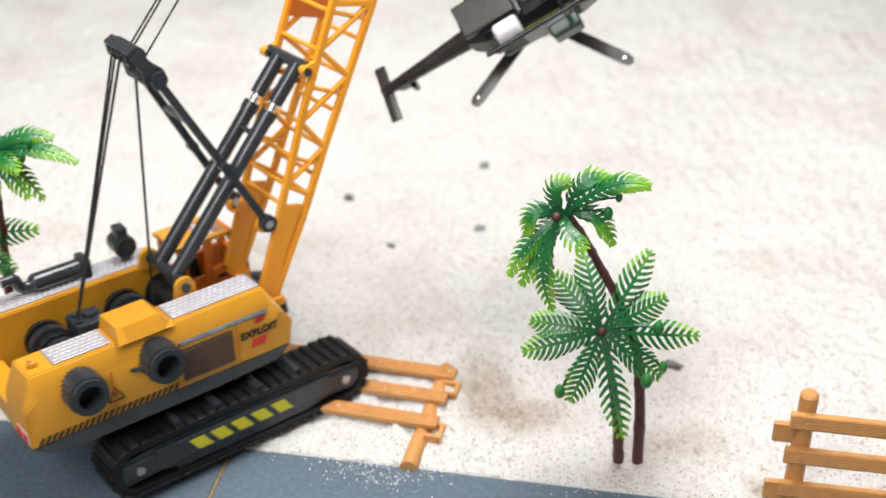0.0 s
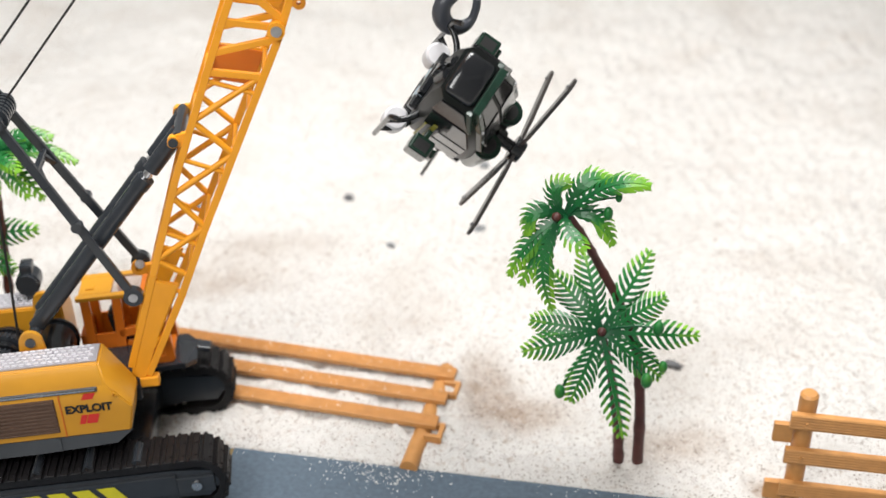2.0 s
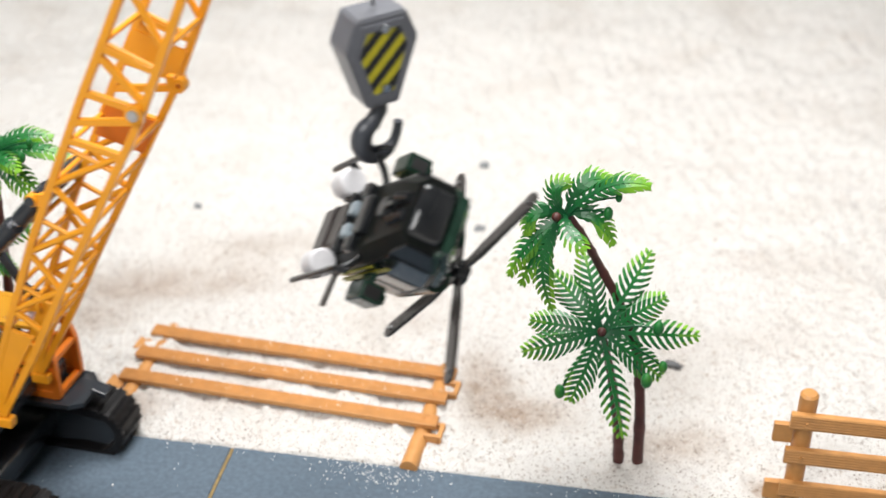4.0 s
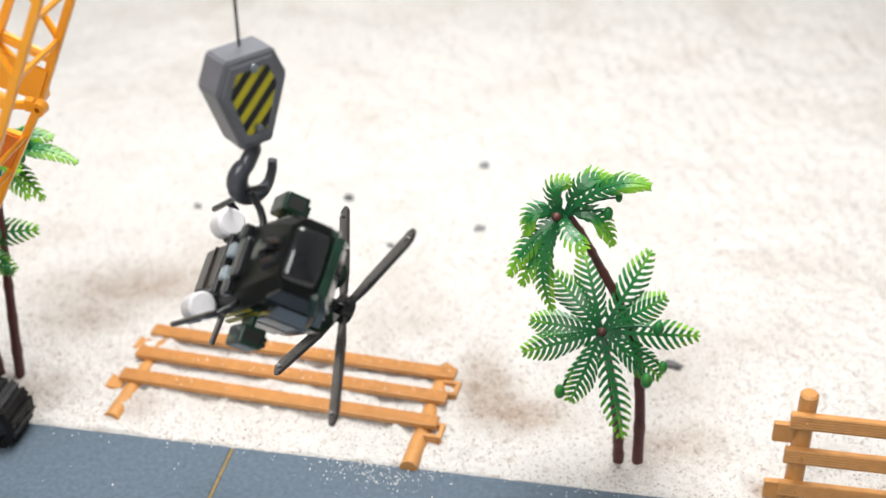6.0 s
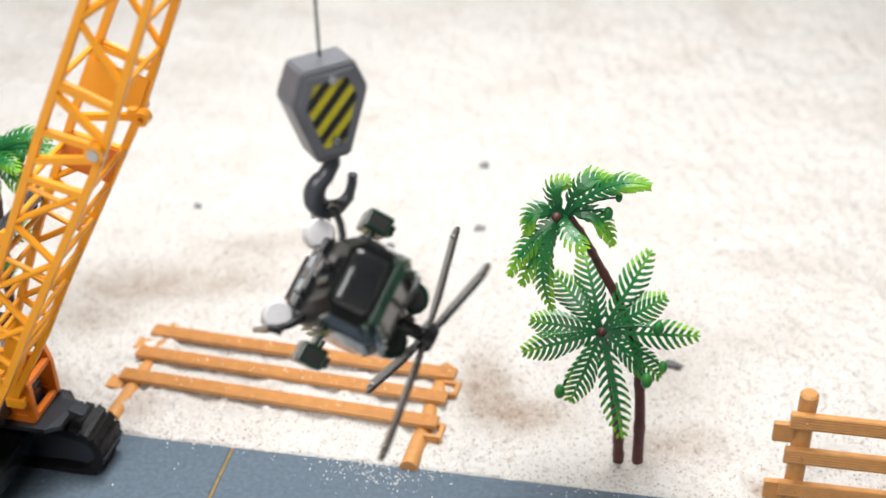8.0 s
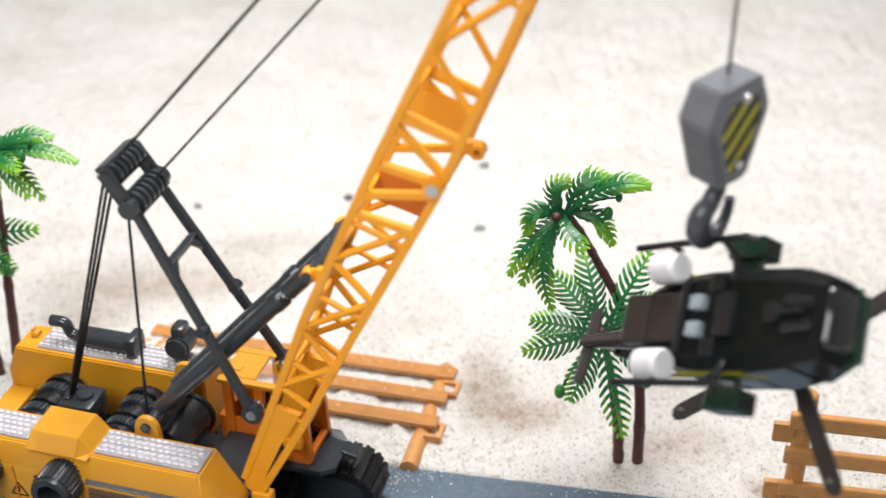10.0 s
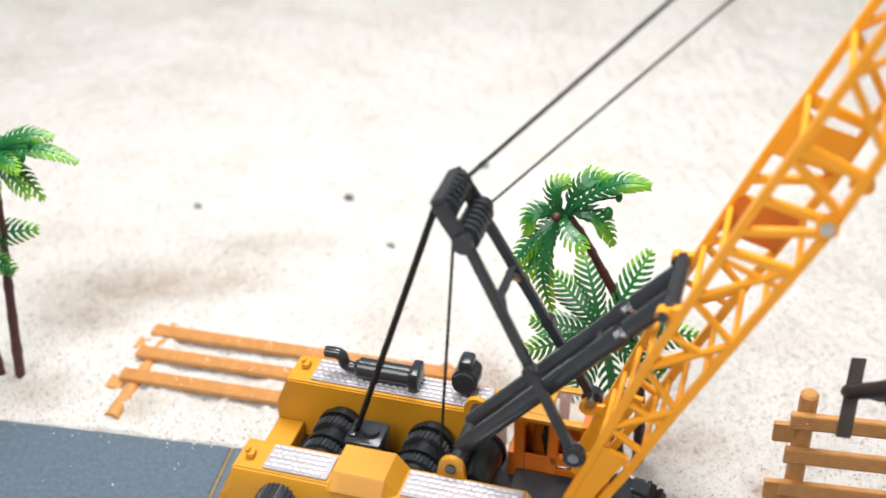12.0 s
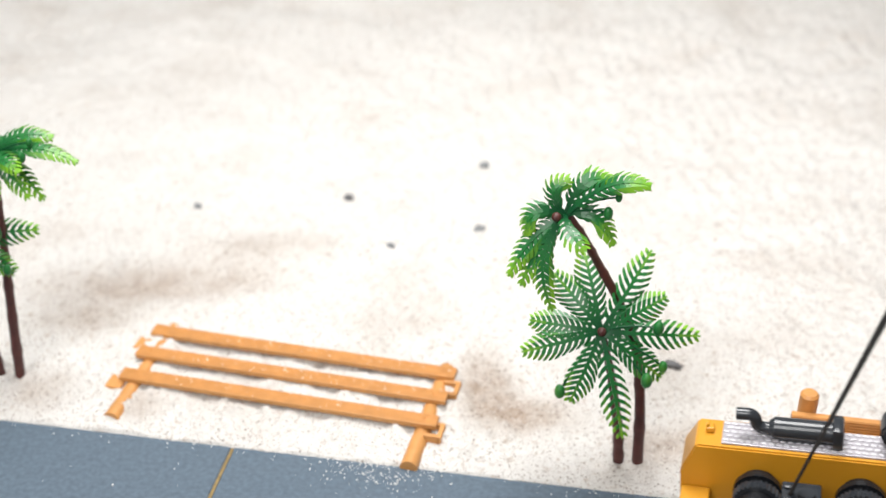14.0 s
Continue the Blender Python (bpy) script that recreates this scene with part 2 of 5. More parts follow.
def sand_height(x, y):
    d = (Vector((x, y, 0)) - ROAD_C).dot(ACROSS)
    s = (Vector((x, y, 0)) - ROAD_C).dot(ALONG)
    edge = d + 0.0025 * noise.noise((s * 45, 3.1, 0.2)) + 0.0012 * noise.noise((s * 160, 7.7, 0.2))
    if edge < 0:
        return -0.008
    rise = min(1.0, edge / 0.004)
    h = 0.0008 * rise
    far = min(1.0, max(0.0, (d - 0.05) / 0.15))
    h += 0.0016 * noise.noise((x * 38, y * 38, 1.0)) * min(1, edge / 0.02)
    h += 0.0017 * noise.noise((x * 120, y * 120, 5.0)) * min(1, edge / 0.01)
    if d < 0.22:
        h += 0.0014 * noise.noise((x * 280, y * 280, 8.0)) * min(1, edge / 0.006) * min(1, (0.22 - d) / 0.12)
    h += far * (0.0045 * noise.noise((x * 8, y * 8, 2.0)) + 0.0025 * noise.noise((x * 20, y * 20, 9.0)))
    # a scooped hollow and its bank behind the fallen fence, and a scuffed patch before the palm
    h -= 0.005 * math.exp(-(((x + 0.17) / 0.10) ** 2 + ((y - 0.615) / 0.022) ** 2))
    h += 0.005 * math.exp(-(((x + 0.12) / 0.10) ** 2 + ((y - 0.66) / 0.03) ** 2))
    h -= 0.0025 * math.exp(-(((x - 0.03) / 0.02) ** 2 + ((y - 0.51) / 0.035) ** 2))
    # crumbs heaped over the fallen fence
    if -0.10 < s < 0.14 and 0.0 < d < 0.13:
        lump = max(0.0, noise.noise((x * 70, y * 70, 4.0))) * 0.0030 + max(0.0, noise.noise((x * 190, y * 190, 6.0))) * 0.0022
        lump += 0.0014
        h += lump * min(1, d / 0.02) * min(1, (0.13 - d) / 0.02) * min(1, (s + 0.10) / 0.02) * min(1, (0.14 - s) / 0.02)
    h += 0.002 * math.exp(-(((x + 0.155) / 0.012) ** 2 + ((y - 0.56) / 0.016) ** 2))
    return h


def ground_sheet():
    xs = np.concatenate([np.linspace(-1.3, -0.42, 14), np.linspace(-0.40, 0.40, 520), np.linspace(0.42, 1.3, 14)])
    ys = np.concatenate([np.linspace(-0.3, 0.34, 10), np.linspace(0.35, 0.62, 270), np.linspace(0.622, 1.1, 150), np.linspace(1.12, 1.9, 14)])
    verts = [(x, y, sand_height(x, y)) for y in ys for x in xs]
    row = len(xs)
    faces = [(j * row + i, j * row + i + 1, (j + 1) * row + i + 1, (j + 1) * row + i) for j in range(len(ys) - 1) for i in range(row - 1)]
    me = bpy.data.meshes.new("ground")
    me.from_pydata([tuple(map(float, v)) for v in verts], [], faces)
    me.materials.append(SAND)
    brown_tint = me.attributes.new("brown_tint", "FLOAT", "POINT")
    # ovals of browner sand: centre x, y, half-widths, strength
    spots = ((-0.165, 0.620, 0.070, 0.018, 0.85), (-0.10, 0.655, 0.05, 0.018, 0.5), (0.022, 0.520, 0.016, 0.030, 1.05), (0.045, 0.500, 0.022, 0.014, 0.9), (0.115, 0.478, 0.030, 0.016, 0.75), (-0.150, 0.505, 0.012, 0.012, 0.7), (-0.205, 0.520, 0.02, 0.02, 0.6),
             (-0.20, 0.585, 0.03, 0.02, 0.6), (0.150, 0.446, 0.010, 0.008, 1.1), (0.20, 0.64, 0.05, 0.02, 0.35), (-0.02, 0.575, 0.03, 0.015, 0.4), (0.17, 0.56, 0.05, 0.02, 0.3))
    brown_tint.data.foreach_set("value", [sum(k * math.exp(-(((x - a) / u) ** 2 + ((y - b) / w) ** 2)) for a, b, u, w, k in spots) for x, y, _ in verts])
    for p in me.polygons:
        p.use_smooth = True
    return tagged(new("ground", me), "pale sand sheet with soft scuffs and hollows", "sand", kind="structure")


ground_sheet()


def table_and_room():
    bm = B()
    box(bm, (0, 0.8, -0.035), (2.7, 2.3, 0.03), bevel=0.004)
    part("table_top", bm, TABLE)
    tagged(bpy.data.objects["table_top"], "wooden board under the sand", "table", kind="structure")
    for name, c, s in (("floor", (0, 0.8, -0.82), (4.4, 4.4, 0.1)), ("ceiling", (0, 0.8, 2.25), (4.4, 4.4, 0.1)),
                       ("wall_north", (0, 3.05, 0.7), (4.4, 0.1, 3.0)), ("wall_south", (0, -1.45, 0.7), (4.4, 0.1, 3.0)),
                       ("wall_east", (2.25, 0.8, 0.7), (0.1, 4.4, 3.0)), ("wall_west", (-2.25, 0.8, 0.7), (0.1, 4.4, 3.0))):
        bm = B()
        box(bm, c, s)
        tagged(part(name, bm, WALL), "plain white studio " + name.split("_")[0], name.split("_")[0], kind="structure")
    for x in (-1.2, 1.2):
        for y in (-0.2, 1.8):
            bm = B()
            box(bm, (x, y, -0.41), (0.06, 0.06, 0.72), bevel=0.004)
            tagged(part("table_support", bm, TABLE), "square wooden table support", "table", kind="structure")


table_and_room()


def road():
    """Slate-coloured slabs butted end to end along the sand."""
    root = thing("road", "slate blue road slabs dusted with sand", "road", kind="structure")
    turn = Matrix.Rotation(radians(ROAD_TURN), 4, "Z")
    length, depth = 0.30, 0.24
    for k in (-2, -1, 0, 1):
        bm = B()
        c = ROAD_C + ALONG * (length * (k + 0.5)) - ACROSS * (depth / 2)
        box(bm, (c.x, c.y, -0.0042), (length - 0.0016, depth, 0.008), turn, 0.0009)
        part("slab", bm, SLATE, root)
    for k in (-1, 0, 1):
        bm = B()
        c = ROAD_C + ALONG * (length * k) - ACROSS * (depth / 2)
        box(bm, (c.x, c.y, -0.0040), (0.0015, depth - 0.002, 0.0066), turn)
        part("seam", bm, SEAM, root, "sandy ochre joint")
    return root


road()


def spilled_sand():
    """Loose grains lying on the slabs."""
    rng = random.Random(5)
    bm = B()
    def grain(x, y, r):
        q = Euler((rng.uniform(0, 3), rng.uniform(0, 3), rng.uniform(0, 3))).to_matrix().to_4x4()
        m = Matrix.Translation((x, y, r * 0.45 - 0.0002)) @ q @ Matrix.Diagonal((1, rng.uniform(0.6, 1), rng.uniform(0.45, 0.8), 1))
        bmesh.ops.create_icosphere(bm, subdivisions=1, radius=r, matrix=m)
    for _ in range(120):
        s, d = rng.uniform(-0.3, 0.42), rng.uniform(0.001, 0.14)
        p = ROAD_C + ALONG * s - ACROSS * d
        grain(p.x, p.y, 0.0002 + 0.0004 * rng.random() ** 3)
    for _ in range(230):
        s, d = rng.gauss(0.075, 0.016), abs(rng.gauss(0.006, 0.0065)) + 0.0005
        p = ROAD_C + ALONG * s - ACROSS * d
        grain(p.x, p.y, 0.00018 + 0.00042 * rng.random() ** 2)
    for _ in range(200):
        s, d = rng.uniform(-0.35, 0.5), abs(rng.gauss(0, 0.0035))
        p = ROAD_C + ALONG * s - ACROSS * d
        grain(p.x, p.y, rng.uniform(0.0002, 0.0005))
    tagged(part("spilled_sand", bm, GRAIN), "white sand grains spilled over the road", "sand", kind="stuff")


spilled_sand()


def loose_sand_grains(name, count, seed, mat, small, large, label):
    """Coarse grains lying on the nearer sand."""
    rng = random.Random(seed)
    vs, fs = [], []
    base = [(0, 0, 1), (0.9, 0, -0.3), (-0.45, 0.8, -0.3), (-0.45, -0.8, -0.3)]
    for _ in range(count):
        s, d = rng.uniform(-0.17, 0.34), 0.002 + 0.19 * rng.random() ** 1.3
        p = ROAD_C + ALONG * s + ACROSS * d
        r, a = rng.uniform(small, large), rng.uniform(0, 6.28)
        z = sand_height(p.x, p.y) + r * 0.05
        i = len(vs)
        ca, sa = math.cos(a), math.sin(a)
        vs += [(p.x + r * (x * ca - y * sa), p.y + r * (x * sa + y * ca), z + r * w * 0.8) for x, y, w in base]
        fs += [(i, i + 1, i + 2), (i, i + 2, i + 3), (i, i + 3, i + 1), (i + 1, i + 3, i + 2)]
    me = bpy.data.meshes.new(name)
    me.from_pydata(vs, [], fs)
    me.materials.append(mat)
    tagged(new(name, me), label, "sand", kind="stuff")


loose_sand_grains("sand_grains", 14000, 8, GRAIN, 0.00020, 0.00052, "coarse pale grains strewn on the sand")
loose_sand_grains("brown_sand_grains", 4200, 9, BROWN_GRAIN, 0.00014, 0.00038, "tan and brown grains strewn on the sand")


def pebble(x, y, sx, sy, turn, mat=PALE_STONE):
    bm = B()
    bmesh.ops.create_icosphere(bm, subdivisions=3, radius=1.0)
    for v in bm.verts:
        v.co *= 1 + 0.28 * noise.noise(v.co * 1.4 + Vector((x * 50, y * 50, 0)))
    bmesh.ops.transform(bm, matrix=pose(x, y, sand_height(x, y) + 0.001, 0, 0, turn) @ Matrix.Diagonal((sx, sy, 0.0022, 1)), verts=bm.verts)
    tagged(part("pebble", bm, mat, smooth=60), "small dark grey pebble on the sand" if mat is STONE else "small pale grey pebble on the sand", "stone", "pebbles")


for row in ((-0.0601, 0.7152, 0.0030, 0.0034, 20, STONE), (0.0274, 0.758, 0.0034, 0.0030, 5), (0.0224, 0.6746, 0.0036, 0.0024, 25),
            (-0.0311, 0.6552, 0.0026, 0.0016, -10), (0.1197, 0.5382, 0.0048, 0.0026, -20, STONE), (-0.1546, 0.7046, 0.0026, 0.0022, 0)):
    pebble(*row)


# ---------------------------------------------------------------- fences
def fence(label):
    """Three plank rails on two round posts; length along x, rails on the -y side."""
    root = thing("fence", label, "fence", "toy fences")
    for x in (0.0, 0.152):
        bm = B()
        rod(bm, (x, 0, 0), (x, 0, 0.0785), 0.0043, 0.0041, 20)
        rod(bm, (x, 0, 0.0785), (x, 0, 0.0797), 0.0041, 0.0031, 20)
        part("post", bm, WOOD, root, smooth=40)
    for z in (0.029, 0.0485, 0.068):
        bm = B()
        prof = [(-0.0042, -0.0040), (-0.0042, 0.0040), (-0.0068, 0.0040)]
        for k in (0.0028, 0.0013, -0.0002, -0.0017, -0.0030):
            prof += [(-0.0073, k + 0.0005), (-0.0073, k), (-0.0069, k - 0.0002), (-0.0069, k - 0.0004)]
        prof.append((-0.0068, -0.0040))
        loft(bm, [[(x, y, z + w) for y, w in prof] for x in (-0.007, 0.159)])
        rail = part("rail", bm, WOOD, root)
        for x in (0.0, 0.152):
            bm = B()
            rod(bm, (x, -0.0070, z), (x, -0.0081, z), 0.0007, 0.0005, 8)
            part("nail", bm, WOOD, rail, "small moulded nail head")
    for z in (0.025, 0.0585):
        bm = B()
        box(bm, (-0.0088, -0.0022, z), (0.0085, 0.0030, 0.0100), bevel=0.0005)
        part("peg", bm, WOOD, root)
        bm = B()
        box(bm, (0.1580, -0.0026, z + 0.0045), (0.008, 0.0046, 0.0022), bevel=0.0004)
        box(bm, (0.1580, -0.0026, z - 0.0045), (0.008, 0.0046, 0.0022), bevel=0.0004)
        box(bm, (0.1617, -0.0026, z), (0.0024, 0.0046, 0.0112), bevel=0.0004)
        part("socket", bm, WOOD, root)
    return root


standing = fence("tan plastic three-rail toy fence standing in sand")
standing.matrix_basis = pose(0.1588, 0.4405, -0.0175, 0, 0, -9.8)
fallen = copy_thing(standing, pose(-0.1640, 0.4964, 0.0006, -90, 0, -13.6))
tagged(fallen, "tan plastic three-rail toy fence lying flat, half sunk in sand")


def sand_on_fence(fence_ob):
    """Crumbs of sand lying on the rails of the fallen fence."""
    rng = random.Random(12)
    bm = B()
    for _ in range(170):
        z = rng.choice((0.029, 0.0485, 0.068, 0.068, 0.0485))
        x = rng.choice((rng.gauss(0.045, 0.018), rng.gauss(0.11, 0.02), rng.uniform(0.0, 0.152)))
        p = fence_ob.matrix_basis @ Vector((x, -0.0072, z + rng.uniform(-0.0038, 0.0038)))
        r = 0.00015 + 0.00035 * rng.random() ** 2
        m = Matrix.Translation(p) @ Euler((rng.uniform(0, 3), rng.uniform(0, 3), 0)).to_matrix().to_4x4()
        bmesh.ops.create_icosphere(bm, subdivisions=1, radius=r, matrix=m)
    tagged(part("sand_crumbs", bm, GRAIN), "pale sand crumbs strewn over the fallen fence", "sand", kind="stuff")


sand_on_fence(fallen)


# ---------------------------------------------------------------- palms
def frond_mesh(name, pts, width, pairs, facing, lime=0.0):
    """A moulded leaf: a rib with tapering leaflets on both sides."""
    bm = B()
    uvl = bm.loops.layers.uv.new("UVMap")
    pts = [Vector(p) for p in pts]
    n = len(pts) - 1
    facing = Vector(facing).normalized()

    def at(t):
        k = min(int(t * n), n - 1)
        return pts[k].lerp(pts[k + 1], t * n - k), (pts[k + 1] - pts[k]).normalized()

    def solid(vs_top, thick, u):
        nrm = facing * thick
        a = [bm.verts.new(v + nrm) for v in vs_top]
        b = [bm.verts.new(v - nrm) for v in vs_top]
        fs = [bm.faces.new(a), bm.faces.new(b[::-1])]
        m = len(a)
        fs += [bm.faces.new((a[i], b[i], b[(i + 1) % m], a[(i + 1) % m])) for i in range(m)]
        for f in fs:
            for lp in f.loops:
                lp[uvl].uv = (u, 0)

    for i in range(n):
        d = (pts[i + 1] - pts[i]).normalized()
        side = d.cross(facing).normalized()
        w0, w1 = 0.0011 * (1 - 0.6 * i / n), 0.0011 * (1 - 0.6 * (i + 1) / n)
        solid([pts[i] - side * w0, pts[i] + side * w0, pts[i + 1] + side * w1, pts[i + 1] - side * w1], 0.0006, 0.85 * i / n)
    for k in range(pairs):
        t = 0.10 + 0.88 * (k + 0.5) / pairs
        p, d = at(t)
        side = d.cross(facing).normalized()
        fac = (side.cross(d)).normalized()
        w = width * (0.45 + 1.1 * t) if t < 0.5 else width * (1.0 - 0.76 * ((t - 0.5) / 0.5) ** 1.5)
        for s in (-1, 1):
            tip = p + side * s * w * 0.80 + d * w * 0.74 - fac * w * 0.24
            mid = p + side * s * w * 0.47 + d * w * 0.32 + fac * w * 0.02
            hw = d * 0.00088
            u = 0.62 * t + 0.05 + lime * t
            solid([p - hw, p + hw, mid + hw * 1.25, mid - hw * 1.25], 0.0003, u)
            end = mid.lerp(tip, 0.88)
            solid([mid - hw * 1.25, mid + hw * 1.25, end + hw, tip, end - hw], 0.00028, min(1, u + 0.2))
    return bm


STAR = ((-3, 0.0450), (-37, 0.0345), (-78, 0.0490), (-113, 0.0345), (-165, 0.0360), (171, 0.0315), (128, 0.0330), (101, 0.0380), (57, 0.0430), (27, 0.0340))
DROOP = (((0.0172, -0.004, 0.0235), (0.0335, -0.006, 0.0170), (0, -0.55, 0.85)), ((0.0048, 0.003, 0.0215), (0.0205, 0.004, 0.0135), (0.1, -0.6, 0.8)),
         ((-0.0115, 0.002, 0.0105), (0.0016, 0.004, 0.0150), (-0.45, -0.8, 0.4)), ((-0.0170, 0.000, 0.0075), (-0.0165, -0.002, -0.0095), (-0.6, -0.65, 0.45)),
         ((-0.0156, -0.004, -0.0060), (-0.0236, -0.008, -0.0255), (-0.65, -0.7, 0.25)), ((-0.0125, -0.006, -0.0120), (-0.0184, -0.010, -0.0290), (-0.5, -0.8, 0.25)),
         ((-0.0165, -0.010, -0.0130), (-0.0045, -0.013, -0.0400), (-0.2, -0.95, 0.15)), ((-0.0020, -0.014, 0.0010), (0.0072, -0.019, -0.0060), (0.1, -0.8, 0.6)),
         ((0.0147, -0.004, 0.0080), (0.0200, -0.008, -0.0105), (0.4, -0.75, 0.5)))


def palm(label, short, tall, star, droop):
    """Two trunks from one root; the short one's crown is a star tipped to the front, the tall one's droops."""
    root = thing("palm_tree", label, "palm tree", "toy palms")
    low, top = Vector(short[-1]), Vector(tall[-1])
    for pts in (short, tall):
        fine = []
        pts = [Vector(q) for q in pts]
        pts[-1] = pts[-1] + Vector((0.0005, 0.0025, 0))
        for a, b in zip(pts, pts[1:]):
            for i in range(8):
                fine.append(a.lerp(b, i / 8))
        fine.append(pts[-1])
        for _ in range(5):
            fine = [fine[0]] + [(fine[i - 1] + fine[i] * 2 + fine[i + 1]) / 4 for i in range(1, len(fine) - 1)] + [fine[-1]]
        bm = B()
        tube(bm, fine, 0.0024, 12, lambda t: 1.12 - 0.5 * t + (0.16 if int(t * 48) % 6 == 0 else 0))
        part("trunk", bm, TRUNK, root, smooth=50)
    # the star: fronds spread in a disc that faces the front and up
    e1, e2, nz = Vector((1, 0, 0)), Vector((0, 0.55, 0.835)), Vector((0, -0.835, 0.55))
    for ang, ln in star:
        a = radians(ang)
        d = e1 * math.cos(a) + e2 * math.sin(a)
        tip = low + d * ln - nz * 0.006
        pts = bez(low + nz * 0.001, low + d * ln * 0.5 + nz * 0.0045, tip, 9)
        part("frond", frond_mesh("frond", pts, 0.0088, 11, nz), LEAF, root)
    # the drooping crown
    for mid, tip, face in droop:
        pts = bez(top, top + Vector(mid), top + Vector(tip), 9)
        size = (Vector(mid).length + (Vector(tip) - Vector(mid)).length) * 0.92
        part("frond", frond_mesh("frond", pts, 0.0066, max(7, int(size / 0.0031)), face, 0.17), LEAF, root)
    for c in (low + nz * 0.003, top + Vector((-0.0042, -0.004, 0.0012))):
        bm = B()
        bmesh.ops.create_icosphere(bm, subdivisions=2, radius=0.0021, matrix=Matrix.Translation(c))
        part("bud", bm, TRUNK, root, "brown crown bud", smooth=60)
    # hanging green nuts on thin stalks
    for c, start, r in ((low + Vector((0.024, -0.006, 0.006)), low, 0.0026), (low + Vector((0.027, -0.010, -0.012)), low, 0.0022), (low + Vector((0.020, -0.012, -0.018)), low, 0.0028),
                        (low + Vector((-0.018, -0.012, -0.024)), low, 0.0026), (top + Vector((0.0212, -0.003, 0.0100)), top, 0.0016), (top + Vector((0.0170, -0.005, 0.0035)), top, 0.0022)):
        bm = B()
        bmesh.ops.create_icosphere(bm, subdivisions=2, radius=r, matrix=Matrix.Translation(c) @ Matrix.Diagonal((0.95, 0.95, 1.45, 1)))
        uvl = bm.loops.layers.uv.new("UVMap")
        for f in bm.faces:
            for lp in f.loops:
                lp[uvl].uv = (0.52, 0)
        nut = part("nut", bm, LEAF, root, "small green moulded nut", smooth=60)
        bm = B()
        tube(bm, bez(start, (start + c) / 2 + Vector((0, 0, 0.004)), c, 5), 0.0005, 5)
        part("stalk", bm, LEAF, nut)
    return root


palm_front = palm("green plastic palm tree with two brown trunks",
                  [(-0.0043, 0.001, -0.004), (-0.006, 0.001, 0.02), (-0.011, 0.001, 0.05), (-0.018, -0.001, 0.0778)],
                  [(0.0043, -0.001, -0.004), (0.0035, 0.001, 0.03), (0.001, 0.006, 0.06), (-0.010, 0.010, 0.088), (-0.0195, 0.009, 0.106), (-0.0275, 0.005, 0.123), (-0.0365, 0.0, 0.1372)],
                  STAR, DROOP)
palm_front.matrix_basis = pose(0.0877, 0.4649, 0.0)
palm_left = palm("green plastic palm tree with slender brown trunks",
                 [(-0.0050, 0.001, -0.004), (-0.0065, 0.001, 0.03), (-0.009, 0.0, 0.06), (-0.0125, -0.001, 0.0850)],
                 [(0.0052, -0.001, -0.004), (0.0070, 0.0, 0.03), (0.0092, 0.0, 0.06), (0.0115, 0.0, 0.087), (0.0130, 0.0, 0.110), (0.0125, 0.0, 0.1275)],
                 ((6, 0.0400), (-30, 0.0330), (-70, 0.034), (-110, 0.0345), (-150, 0.0360), (171, 0.0315), (135, 0.0330), (105, 0.0300), (50, 0.0260)),
                 (((0.020, -0.002, 0.014), (0.0425, -0.004, 0.0000), (0.1, -0.35, 0.93)), ((0.012, -0.004, 0.004), (0.0245, -0.006, -0.0190), (0.5, -0.6, 0.6)),
                  ((0.008, -0.008, 0.010), (0.018, -0.014, 0.0000), (0.2, -0.6, 0.8)), ((0.002, -0.010, 0.004), (0.004, -0.018, -0.020), (0.0, -0.9, 0.4)),
                  ((-0.012, -0.004, 0.010), (-0.028, -0.006, -0.010), (-0.4, -0.6, 0.7)), ((-0.010, 0.006, 0.010), (-0.024, 0.012, -0.006), (-0.3, -0.3, 0.9)), ((0.004, 0.010, 0.010), (0.010, 0.024, -0.004), (0.1, -0.2, 0.95)), ((0.012, 0.004, 0.016), (0.0300, 0.006, 0.0080), (0.2, -0.5, 0.85)), ((0.010, -0.006, 0.000), (0.0190, -0.010, -0.0160), (0.4, -0.8, 0.4))))
palm_left.matrix_basis = pose(-0.2238, 0.5320, 0.0)


# ---------------------------------------------------------------- the crane (x ahead, y to its left, origin on the ground)
crane = thing("crawler_crane", "amber toy crawler crane with orange lattice boom", "toy crane")


